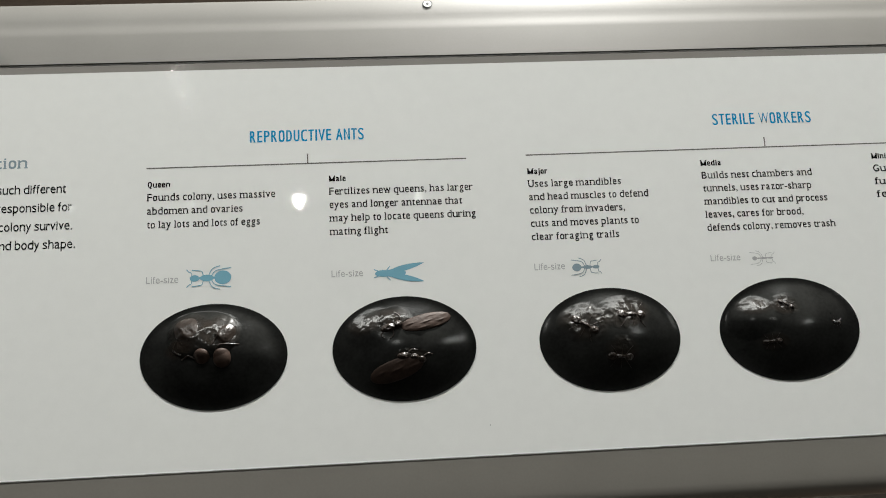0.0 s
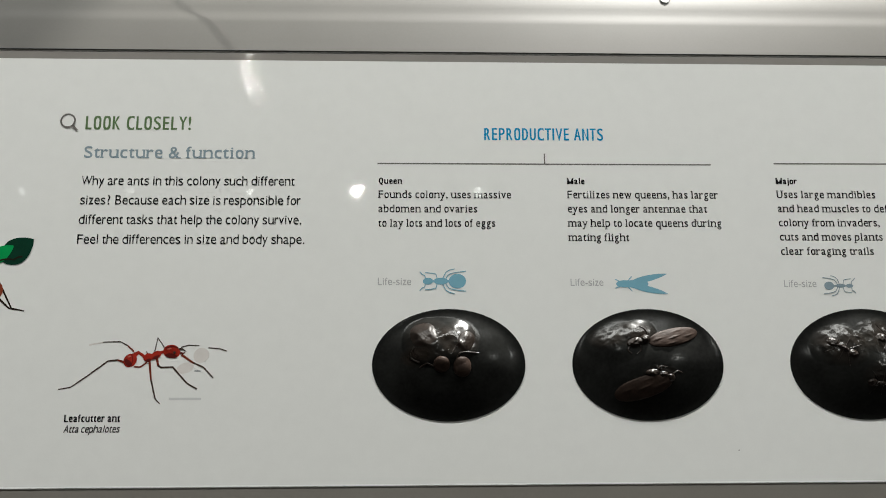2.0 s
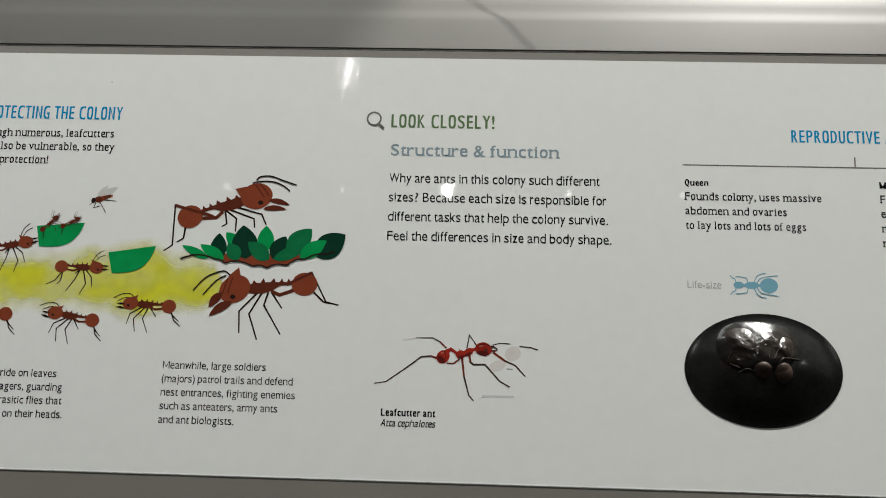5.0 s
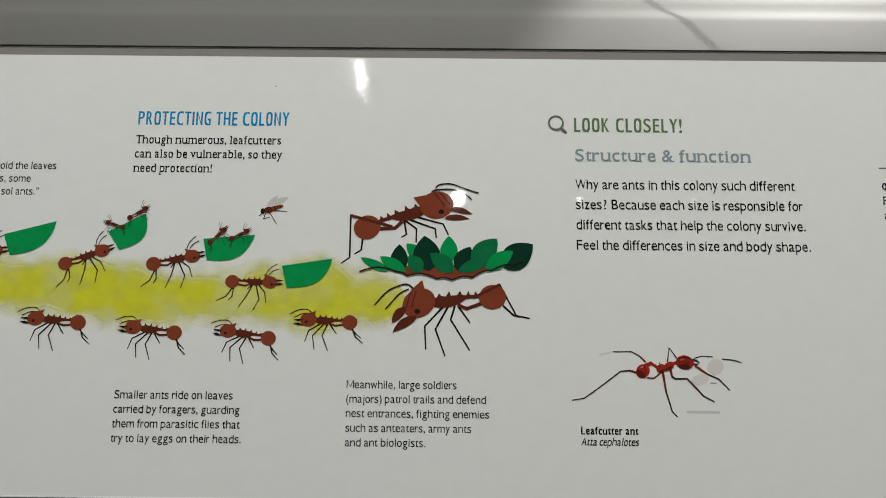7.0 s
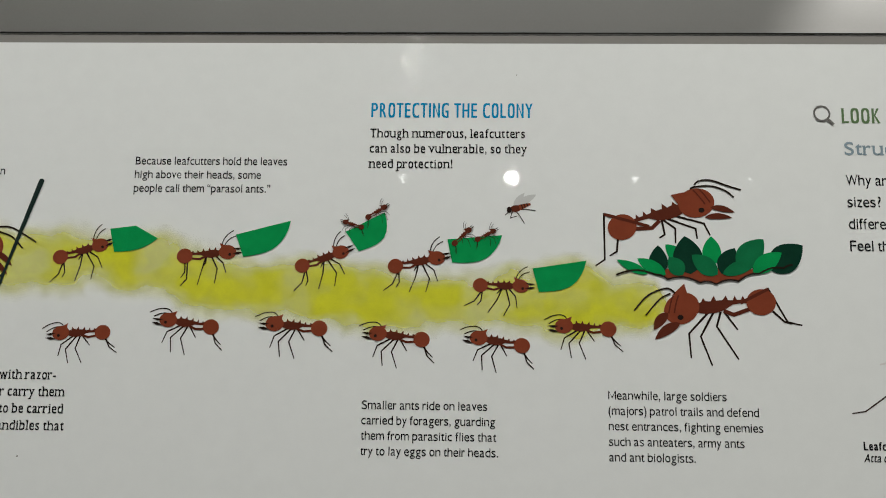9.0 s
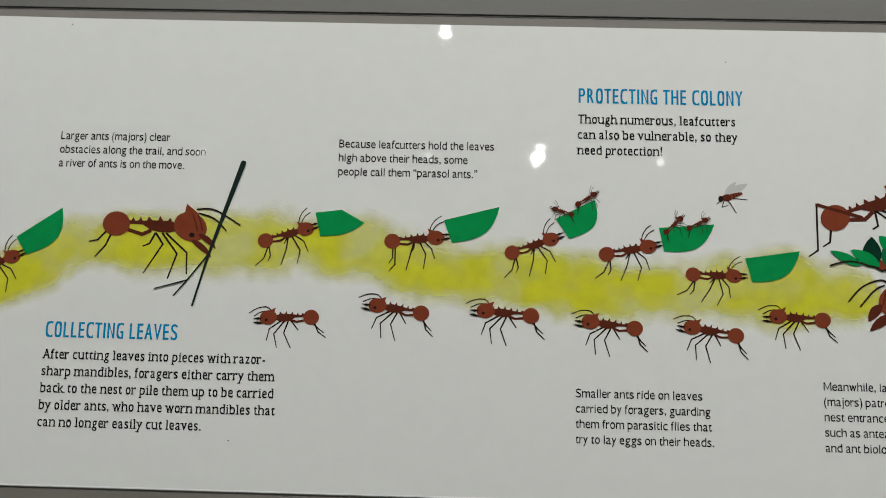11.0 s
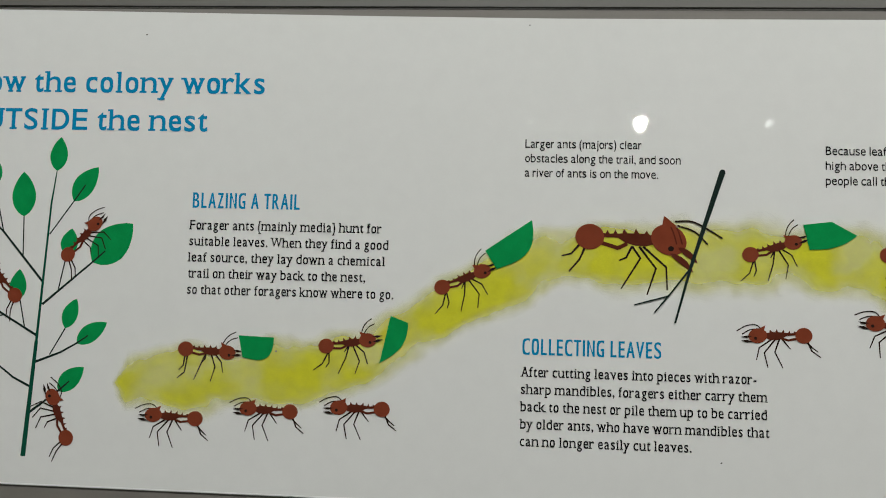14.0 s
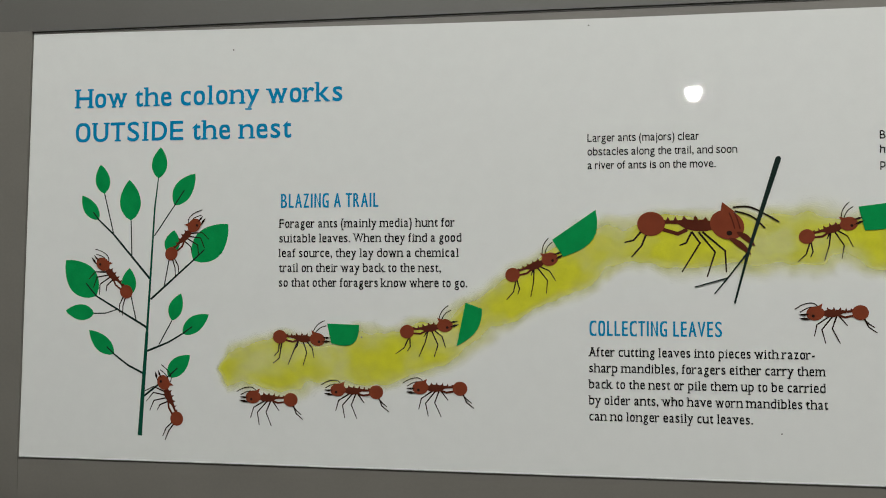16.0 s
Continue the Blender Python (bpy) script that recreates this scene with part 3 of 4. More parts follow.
for x, z, (title, width), rows in COLUMNS:
    paragraph(x, z, 0, 3.7, [(title, width)], heavy=0.018, name="caste_name", foot=0.05, stem=0.165)
    paragraph(x, z - 8.8, 8.78, 4.6, rows, heavy=SLAB, foot=0.075)
for x, z in ((1.0, -74.1), (115.3, -74.6), (243.9, -75.4), (359.0, -74.2)):
    paragraph(x, z, 0, 4.3, [("Life-size", 19.6)], PALE_INK, "size_note", 0.0, label="pale grey size note")
Block.set_all(panel)

# Specks of dirt on the laminate.
SPECKS = [(-921.2, 55.7, 0.5), (-613.1, -162.4, 0.5), (-713.4, 61.9, 0.45), (-842.6, -113.6, 0.6), (-352.0, 47.0, 0.4), (210.0, -170.0, 0.4)]
for x, z, r in SPECKS:
    Ink(0.04).ellipse(x, z, r, r * 0.8, 0.4, 10).done("speck", LINE_INK, panel)

# Rules and the magnifier.
Ink().stroke([(0, 0), (204, 0)], 0.8).stroke([(101.7, 0.4), (101.7, 6.6)], 0.8).done("rule_line", LINE_INK, panel)
Ink().stroke([(243.2, 0.9), (566, 1.6)], 0.8).stroke([(404.2, 1.7), (404.2, 8.2)], 0.8).done("rule_line", LINE_INK, panel)
Ink().ring(-186.6, 25.8, 4.6, 1.0).stroke([(-183.6, 22.6), (-180.6, 19.6)], 1.4).done("magnifier_icon", LINE_INK, panel, "grey magnifying glass icon")

# The yellow trail: a ribbon through a few knots of (x, z, half width).
KNOTS = [(-931, -133, 13), (-908, -131, 17), (-875, -130, 18), (-831, -124, 18), (-791, -114, 17), (-761, -93, 20), (-738, -80, 20), (-700, -62, 18), (-654, -60, 18),
         (-600, -58, 19), (-560, -59, 18), (-524, -66, 20), (-478, -74, 19), (-448, -76, 19), (-417, -79, 18), (-372, -80, 19), (-327, -77, 21), (-300, -77, 20), (-272, -80, 14)]


def spline(knots, steps=8):
    out = []
    for i in range(len(knots) - 1):
        p = [knots[max(0, min(len(knots) - 1, j))] for j in (i - 1, i, i + 1, i + 2)]
        for k in range(steps):
            s = k / steps
            w = (-s + 2 * s * s - s**3, 2 - 5 * s * s + 3 * s**3, s + 4 * s * s - 3 * s**3, s**3 - s * s)
            out.append(tuple(sum(a * q[n] for a, q in zip(w, p)) / 2 for n in range(len(knots[0]))))
    return out + [knots[-1]]


bm = bmesh.new()
uvs = bm.loops.layers.uv.new("along")
line = spline(KNOTS)
rows = []
for x, z, half in line:
    rows.append([bm.verts.new((x / 1000, -0.00005, (z + k * half * 1.25) / 1000)) for k in (1, -1)])
for i in range(len(rows) - 1):
    face = bm.faces.new((rows[i][0], rows[i][1], rows[i + 1][1], rows[i + 1][0]))
    for loop, (u, v) in zip(face.loops, ((i, 1), (i, 0), (i + 1, 0), (i + 1, 1))):
        loop[uvs].uv = (u / len(rows), v)
bmesh.ops.recalc_face_normals(bm, faces=bm.faces)
if bm.faces[0].normal.y > 0 if bm.faces.ensure_lookup_table() is None else False:
    bmesh.ops.reverse_faces(bm, faces=bm.faces)
part("trail_print", bm, YELLOW, panel, "mottled yellow watercolour trail")


# Printed worker figures: plain discs and strokes between the hind disc and the head disc.
def placer(tail, head, flip):
    """Maps figure units (tail at 0, head at 1, backs up) to millimetres on the panel."""
    dx, dz = head[0] - tail[0], head[1] - tail[1]
    s = -1 if flip else 1

    def at(points):
        return [(tail[0] + dx * u - s * dz * v, tail[1] + dz * u + s * dx * v) for u, v in points]

    return at, math.hypot(dx, dz), math.atan2(dz, dx), s


LEGS_OUT = [  # walking with a load
    [(0.06, -0.12), (0.02, -0.54), (-0.14, -0.69)], [(0.0, -0.12), (-0.02, -0.38), (-0.12, -0.50)],
    [(0.50, -0.05), (0.42, -0.25), (0.26, -0.70)], [(0.62, -0.06), (0.74, -0.36), (0.66, -0.70)],
    [(0.72, -0.06), (0.88, -0.24), (0.94, -0.48)], [(0.50, -0.06), (0.48, -0.2), (0.40, -0.30)]]
LEGS_BACK = [  # walking back unladen
    [(-0.07, -0.12), (-0.165, -0.34), (-0.355, -0.48)], [(-0.05, -0.14), (-0.18, -0.27), (-0.30, -0.36)],
    [(0.70, -0.08), (0.975, -0.27), (1.04, -0.54)], [(0.62, -0.08), (0.867, -0.384), (0.795, -0.71)],
    [(0.53, -0.08), (0.636, -0.364), (0.47, -0.716)], [(0.47, -0.08), (0.295, -0.30)]]
LEGS_STRIDE = [  # hind legs stretched back
    [(0.03, -0.15), (-0.145, -0.40), (-0.39, -0.52)], [(0.05, -0.15), (0.02, -0.39), (-0.075, -0.50)],
    [(0.54, -0.08), (0.42, -0.35), (0.20, -0.68)], [(0.64, -0.09), (0.74, -0.46), (0.59, -0.75)],
    [(0.72, -0.09), (0.88, -0.27), (0.92, -0.555)], [(0.52, -0.08), (0.41, -0.20)]]
LEGS_PAIRED = [  # hind legs side by side
    [(-0.03, -0.15), (-0.11, -0.35), (-0.37, -0.51)], [(0.0, -0.16), (-0.15, -0.45), (-0.28, -0.46)],
    [(0.54, -0.08), (0.58, -0.36), (0.44, -0.72)], [(0.64, -0.09), (0.80, -0.36), (0.71, -0.76)],
    [(0.72, -0.09), (0.86, -0.33), (0.92, -0.62)], [(0.52, -0.08), (0.45, -0.22)]]
FEEL_OUT = [[(0.86, 0.14), (0.93, 0.30), (1.04, 0.42), (1.17, 0.49)], [(0.92, 0.12), (0.98, 0.22), (1.08, 0.31), (1.22, 0.36)]]
FEEL_BACK = [[(0.93, 0.15), (1.0, 0.22), (1.10, 0.245), (1.276, 0.207), (1.456, 0.104)], [(1.0, 0.13), (1.08, 0.145), (1.198, 0.115), (1.342, 0.029)]]


def piece(name, mat, parent, lift, points=None, line=None, disc=None, label=""):
    """One printed shape, stroke or disc as a part of its own."""
    ink = Ink(lift)
    if points:
        ink.shape(points)
    if line:
        ink.stroke(*line)
    if disc:
        ink.ellipse(*disc)
    return ink.done(name, mat, parent, label)


def worker(tail, head, legs, flip=False, mats=None, size=1.0, lift=0.0, feelers=None):
    at, far, turn, s = placer(tail, head, flip)
    rust, dark, limb = mats or (RUST_INK, DARK_RUST_INK, LEG_INK)
    k = far * size
    dip = -0.08 if feelers else 0.0
    waist = Ink(0.16 + lift)
    waist.shape(at([(0.14, 0.07), (0.21, 0.10), (0.22, 0.06), (0.29, 0.055), (0.31, 0.12), (0.34, 0.06), (0.42, 0.07), (0.43, 0.14), (0.48, 0.075), (0.56, 0.08), (0.58, 0.15), (0.62, 0.08), (0.69, 0.09), (0.73, 0.14), (0.75, 0.07), (0.85, 0.05), (0.84, -0.05), (0.74, -0.09), (0.60, -0.10), (0.48, -0.07), (0.38, -0.01), (0.28, 0.0), (0.14, 0.01)]))
    ob = waist.done("ant_print", dark, panel, "rust-brown printed worker figure")
    piece("abdomen", rust, ob, 0.20 + lift, disc=(*at([(0, 0)])[0], 0.185 * k, 0.175 * k, turn))
    skull = piece("head", rust, ob, 0.22 + lift, disc=(*at([(1.0, 0)])[0], 0.205 * k, 0.165 * k, turn - s * 0.15))
    piece("crest", rust, skull, 0.24 + lift, points=at([(0.86, 0.12), (0.83, 0.23), (0.98, 0.15)]))
    piece("mandible", limb, skull, 0.26 + lift, points=at([(1.12, 0.07 + dip), (1.24, 0.08 + dip), (1.37, 0.06 + dip), (1.24, 0.025 + dip)]))
    piece("mandible", limb, skull, 0.26 + lift, points=at([(1.10, -0.06 + dip), (1.24, -0.075 + dip), (1.37, -0.03 + dip), (1.24, -0.01 + dip)]))
    piece("eye", limb, skull, 0.26 + lift, disc=(*at([(1.05, -0.06)])[0], 0.034 * k, 0.034 * k))
    piece("leg", dark, ob, 0.14 + lift, line=(at([(0.10, -0.06), (0.34, -0.105), (0.52, -0.05)]), 0.05 * k))
    for leg in legs:
        piece("leg", limb, ob, 0.10 + lift, line=(at(leg), 0.038 * k, 0.022 * k))
    for feeler in feelers or FEEL_OUT:
        piece("antenna", limb, skull, 0.12 + lift, line=(spline(at(feeler), 4), 0.024 * k))
    return ob


def load(ob, *args, mat=None, **kw):
    Ink(0.26).cut_leaf(*args, **kw).done("leaf", mat or GREEN_INK, ob, "cut green leaf piece")


OUTBOUND = [
    ((-891.2, -113.9), (-868.7, -115.1), (-862.9, -105.9), (-843.9, -106.5), (-860.4, -117.3), 0.42),
    ((-816.1, -110.1), (-794.3, -106.4), (-782.6, -93.4), (-773.3, -96.8), (-787.7, -118.0), 0.20),
    ((-756.1, -77.7), (-735.4, -68.9), (-734.1, -58.1), (-710.2, -41.6), (-728.0, -67.6), 0.30),
    ((-599.1, -57.0), (-577.8, -50.3), (-572.9, -41.2), (-546.3, -46.2), (-569.8, -53.9), 0.12),
    ((-531.0, -55.8), (-507.8, -53.4), (-503.7, -43.8), (-474.0, -35.9), (-499.1, -55.9), 0.24),
    ((-466.9, -60.4), (-446.4, -52.8), (-444.0, -41.7), (-423.2, -30.9), (-436.6, -52.3), 0.34),
    ((-416.7, -60.1), (-394.7, -55.5), (-389.0, -45.3), (-359.6, -42.8), (-386.4, -57.8), 0.26),
    ((-371.2, -69.8), (-349.8, -70.1), (-343.5, -60.6), (-314.8, -56.1), (-340.2, -73.1), 0.26)]
for tail, head, top, tip, low, bulge in OUTBOUND:
    ob = worker(tail, head, {-891.2: LEGS_OUT, -531.0: LEGS_OUT, -417.6: LEGS_PAIRED, -372.1: LEGS_PAIRED}.get(tail[0], LEGS_STRIDE))
    load(ob, top, tip, low, bulge=bulge * 0.85, shoulder=[(-558.8, -39.4)] if tip[0] == -546.3 else ())
RETURNING = [((-572.7, -97.4), (-595.4, -98.0)), ((-514.5, -93.8), (-537.7, -90.3)), ((-456.5, -93.8), (-480.4, -91.6)), ((-402.0, -99.0), (-425.2, -96.1)),
             ((-349.2, -101.5), (-371.9, -97.7)), ((-303.9, -92.3), (-327.1, -90.9)), ((-884.4, -150.2), (-907.0, -149.0)), ((-833.9, -144.8), (-856.2, -143.9)), ((-785.7, -141.8), (-808.3, -141.7))]
for tail, head in RETURNING:
    worker(tail, head, LEGS_BACK, flip=True, feelers=FEEL_BACK)
# Small riders on the carried leaves.
for tail, head, flip in (((-432.0, -33.5), (-423.6, -28.1), False), ((-435.6, -39.1), (-444.2, -36.4), True), ((-385.1, -47.4), (-377.8, -40.3), False), ((-372.9, -45.1), (-364.5, -40.7), False)):
    worker(tail, head, LEGS_BACK, flip, (DARK_RUST_INK, DARK_RUST_INK, LEG_INK), 0.9, 0.3)

# Three large soldiers.
M_TAILS = [((-680.3, -49.6), (-640.1, -50.5), False, "carry"), ((-295.6, -37.8), (-255.9, -24.3), False, "over"), ((-223.8, -77.2), (-265.3, -81.0), True, "under")]


def soldier(tail, head, flip, stance):
    at, k, turn, s = placer(tail, head, flip)
    waist = Ink(0.18)
    waist.shape(at([(0.14, 0.06), (0.20, 0.05), (0.22, 0.10), (0.25, 0.05), (0.30, 0.055), (0.32, 0.11), (0.35, 0.055), (0.41, 0.06), (0.43, 0.12), (0.48, 0.065), (0.56, 0.065), (0.58, 0.13), (0.63, 0.06), (0.69, 0.07), (0.72, 0.11), (0.75, 0.06), (0.84, 0.03), (0.84, -0.06), (0.72, -0.09), (0.58, -0.09), (0.46, -0.06), (0.36, 0.0), (0.26, 0.005), (0.14, 0.0)]))
    ob = waist.done("ant_print", DARK_RUST_INK, panel, "large rust-brown printed soldier figure")
    piece("abdomen", RUST_INK, ob, 0.22, disc=(*at([(0, 0)])[0], 0.185 * k, 0.165 * k, turn))
    skull = piece("head", RUST_INK, ob, 0.22, disc=(*at([(1.0, 0)])[0], 0.232 * k, 0.19 * k, turn - s * (0.15 if stance == "over" else 0.45)))
    crest = [(0.78, 0.04), (0.73, 0.20), (0.90, 0.18)] if stance == "over" else [(0.90, 0.12), (0.93, 0.31), (1.10, 0.18)]
    piece("crest", RUST_INK, skull, 0.24, points=at(crest))
    piece("leg", DARK_RUST_INK, ob, 0.16, line=(at([(0.14, -0.07), (0.36, -0.13), (0.48, -0.07)]), 0.05 * k))
    jaws = {"carry": (((1.12, -0.09), (1.37, -0.28)), ((1.02, -0.17), (1.32, -0.40))), "over": (((1.15, -0.11), (1.42, -0.27)), ((1.04, -0.21), (1.36, -0.32))), "under": (((1.18, -0.04), (1.38, -0.24)), ((1.04, -0.18), (1.38, -0.36)))}
    for base, tip in jaws[stance]:
        jaw = Ink(0.26).leaf(*at([base, tip]), 0.080 * k if stance != "under" else 0.125 * k, s * 0.05)
        jaw.done("mandible", DARK_RUST_INK, skull)
    if stance == "carry":
        legs = [[(-0.13, -0.11), (-0.23, -0.23), (-0.35, -0.26)], [(-0.05, -0.12), (-0.12, -0.30), (-0.25, -0.46)], [(0.54, -0.10), (0.65, -0.25), (0.42, -0.65)],
                [(0.63, -0.10), (0.85, -0.37), (0.75, -0.71)], [(0.68, -0.10), (0.98, -0.35), (1.0, -0.64)], [(0.54, -0.10), (0.47, -0.25), (0.38, -0.29)]]
        feelers = [[(1.07, 0.24), (1.28, 0.25), (1.49, 0.155), (1.67, 0.05)], [(1.10, 0.19), (1.32, 0.12), (1.49, -0.035)]]
    elif stance == "over":
        legs = [[(0.33, -0.10), (-0.164, 0.23), (-0.35, -0.325), (-0.49, -0.366)], [(-0.10, -0.12), (-0.17, -0.275), (-0.275, -0.30)], [(0.50, -0.04), (0.634, -0.23), (0.57, -0.41)],
                [(0.57, -0.07), (0.876, -0.31), (0.85, -0.44)], [(0.68, -0.07), (1.0, -0.28), (1.02, -0.45)], [(0.51, -0.06), (0.48, -0.26), (0.40, -0.28)]]
        feelers = [[(1.06, 0.23), (1.13, 0.26), (1.28, 0.22), (1.45, 0.09), (1.60, -0.02)], [(0.99, 0.20), (1.08, 0.20), (1.27, 0.14), (1.41, 0.03), (1.48, -0.08)]]
    else:
        legs = [[(0.26, 0.01), (-0.11, 0.16), (-0.295, -0.275), (-0.47, -0.33)], [(-0.127, -0.125), (-0.26, -0.27), (-0.35, -0.30)], [(0.68, -0.08), (0.946, -0.32), (0.956, -0.63)],
                [(0.61, -0.08), (0.806, -0.37), (0.706, -0.74)], [(0.52, -0.08), (0.59, -0.26), (0.37, -0.69)], [(0.48, -0.08), (0.335, -0.32)]]
        feelers = [[(1.06, 0.20), (1.16, 0.27), (1.40, 0.20), (1.60, 0.02)], [(1.12, 0.20), (1.26, 0.14), (1.46, -0.05)]]
    for leg in legs:
        piece("leg", LEG_INK, ob, 0.10, line=(at(leg), 0.029 * k, 0.019 * k))
    for feeler in feelers:
        piece("antenna", LEG_INK, skull, 0.28, line=(spline(at(feeler), 5), 0.022 * k, 0.019 * k))
    for u in (0.0, 0.07):
        piece("face_line", DARK_RUST_INK, skull, 0.27, line=(spline(at([(1.02 + u, 0.17), (1.06 + u, 0.08), (1.10 + u, -0.05)]), 4), 0.018 * k))
    if stance != "carry":
        piece("thigh", DARK_RUST_INK, ob, 0.25, line=(at(legs[0][:2]), 0.040 * k))
    piece("eye", LEG_INK, skull, 0.28, disc=(*at([(1.03, -0.11)])[0], 0.038 * k, 0.032 * k))
    return ob


for row in M_TAILS:
    soldier(*row)
# The stick that one soldier clears away.
stick = Ink(0.30)
stick.stroke([(-613.3, -15.0), (-629.0, -64.4)], 3.0, 1.6)
stick.ellipse(-613.3, -15.0, 1.5, 1.5)
stick.stroke([(-629.0, -64.4), (-636.6, -93.0)], 1.5, 1.0).stroke([(-629.2, -65.0), (-640.0, -79.2), (-647.0, -87.8)], 1.0, 0.7).stroke([(-640.0, -79.2), (-657.4, -84.2)], 0.8, 0.6)
stick.done("twig_print", BRANCH_INK, panel, "black printed twig")
# The fly.
fly = Ink(0.14).ellipse(-352.6, -28.2, 2.8, 1.9, 0.1).done("fly_print", DARK_RUST_INK, panel, "small brown printed fly")
piece("abdomen", RUST_INK, fly, 0.16, line=([(-350.6, -27.6), (-347.4, -26.5), (-344.4, -25.6)], 3.0, 1.3))
for k in (0.25, 0.5, 0.75):
    piece("abdomen_band", LEG_INK, fly, 0.20, line=([(-350.4 + 5.6 * k - 0.5, -27.5 + 1.9 * k + 1.3 - 0.5 * k), (-350.4 + 5.6 * k + 0.4, -27.5 + 1.9 * k - 1.3 + 0.5 * k)], 0.6))
piece("head", LEG_INK, fly, 0.18, disc=(-355.9, -28.9, 1.3, 1.7))
for row in ([(-350.5, -28.6), (-347.4, -28.6), (-341.8, -29.1)], [(-352.4, -29.6), (-350.6, -31.6), (-347.7, -36.4)], [(-354.2, -29.6), (-355.3, -33.4), (-351.9, -32.3)], [(-356.6, -30.4), (-358.2, -31.9)]):
    piece("leg", LEG_INK, fly, 0.12, line=(row, 0.55, 0.4))
Ink(0.08).leaf((-352.6, -26.4), (-341.4, -20.4), 4.2).leaf((-353.6, -26.4), (-347.6, -19.4), 3.0).done("wing", WING_INK, fly)

# The mound of leaf pieces between two soldiers.
CUSPS = [(-299.3, -63.5), (-278.3, -63.2), (-272.3, -65.6), (-255.3, -67.2), (-246.8, -67.9), (-235.2, -66.2), (-224.1, -62.1), (-211.3, -59.1), (-206.5, -57.4)]
scallops = []
for (xa, za), (xb, zb) in zip(CUSPS, CUSPS[1:]):
    scallops += [(xa + (xb - xa) * k / 6, za + (zb - za) * k / 6 + 0.12 * (xb - xa) * math.sin(math.pi * k / 6)) for k in range(6)]
mound = Ink(0.46).stroke(scallops + [CUSPS[-1]], 0.9).done("mound_print", LEG_INK, panel, "printed heap of cut leaves")
Ink(0.16).shape(scallops[6:36] + [(-224.1, -60), (-250, -59), (-278, -60)]).done("soil", RUST_INK, mound)
PILE = [(-277.0, -63.7, -276.8, -47.5, 10.1, DARK_GREEN_INK), (-263.9, -55.9, -272.9, -47.0, 7.4, GREEN_INK), (-260.0, -62.8, -262.7, -42.4, 15.7, DARK_GREEN_INK),
        (-248.5, -58.0, -248.7, -42.4, 10.0, GREEN_INK), (-243.9, -62.4, -236.4, -48.6, 10.5, DARK_GREEN_INK), (-235.1, -59.1, -221.2, -43.7, 13.3, MID_GREEN_INK),
        (-218.6, -60.1, -200.8, -46.9, 15.3, DARK_GREEN_INK), (-264.1, -63.3, -271.4, -53.7, 8.8, MID_GREEN_INK), (-245.9, -62.9, -259.2, -52.5, 9.6, MID_GREEN_INK),
        (-243.3, -62.7, -223.1, -54.3, 7.2, MID_GREEN_INK), (-227.5, -61.3, -212.0, -50.8, 9.3, GREEN_INK), (-282.8, -62.9, -298.9, -55.4, 5.0, GREEN_INK), (-273.1, -63.3, -288.0, -54.7, 7.0, GREEN_INK)]
for n, (xa, za, xb, zb, width, mat) in enumerate(PILE):
    Ink(0.20 + 0.014 * n).leaf((xa, za), (xb, zb), width).done("leaf", mat, mound)

# The sapling with three workers on it.
trunk = Ink(0.10).stroke([(-977.1, -173.3), (-973.4, -112)], 2.7, 1.9).stroke([(-973.4, -112), (-969.5, -37.9), (-967.4, -20.1)], 1.5, 0.6)
tree = trunk.done("sapling_print", STEM_INK, panel, "printed green sapling")
for row in (((-971.9, -80.4), (-995.5, -53.7), (-1005.3, -44.7), (-1009, -40)), ((-971.4, -92.6), (-945.0, -69.4), (-938, -63)), ((-973.5, -109.3), (-1006.1, -90.8), (-1013, -83)), ((-973.3, -123.3), (-960, -118), (-951.1, -112.8), (-945, -108.5)),
            ((-975.1, -136.7), (-985, -132), (-994.3, -125.3), (-999, -121)), ((-975.0, -150.1), (-959.9, -138.4), (-954, -133))):
    piece("branch", BRANCH_INK, tree, 0.08, line=(list(row), 1.3, 0.7))
for row in (((-995.5, -53.7), (-1001.8, -29.0)), ((-983.7, -67.1), (-984.5, -45.4)), ((-969.5, -54.7), (-957.0, -36.5), (-951, -27.5)), ((-962.9, -84.4), (-959.5, -66)), ((-980.5, -105), (-984, -90)), ((-992.0, -98.5), (-1000, -101), (-1007.4, -101.2)), ((-965.7, -119.3), (-957.8, -105.0))):
    piece("branch", BRANCH_INK, tree, 0.07, line=(list(row), 0.7))
SPRIG = [(-967.4, -20.1, -966.1, -1.5, 9.8, 0), (-984.5, -45.4, -985.9, -20.8, 13.4, 0), (-1001.8, -29.0, -1004.6, -11.3, 9.4, 0), (-1005.3, -44.7, -1016.3, -30.0, 8.6, 0.02), (-957.0, -36.5, -944.2, -17.7, 11.6, 0.03),
         (-945.0, -69.4, -923.4, -48.0, 19, 0.0), (-1006.1, -90.8, -1026.2, -69.1, 19, 0.0), (-986.0, -91.3, -985.0, -73.9, 9.6, 0), (-959.3, -65.8, -957.0, -51.3, 9.6, 0.0), (-957.8, -105.0, -952.3, -89.0, 8.6, 0.02),
         (-1007.4, -101.2, -1025.9, -99.7, 9.6, 0), (-951.1, -112.8, -934.9, -101.3, 9.6, 0.02), (-994.3, -125.3, -1010.4, -111.3, 9.6, 0.02), (-959.9, -138.4, -946.3, -125.3, 10.2, 0.02)]
for xa, za, xb, zb, width, lean in SPRIG:
    Ink(0.05).leaf((xa, za), (xb, zb), width, lean).done("leaf", GREEN_INK, tree)
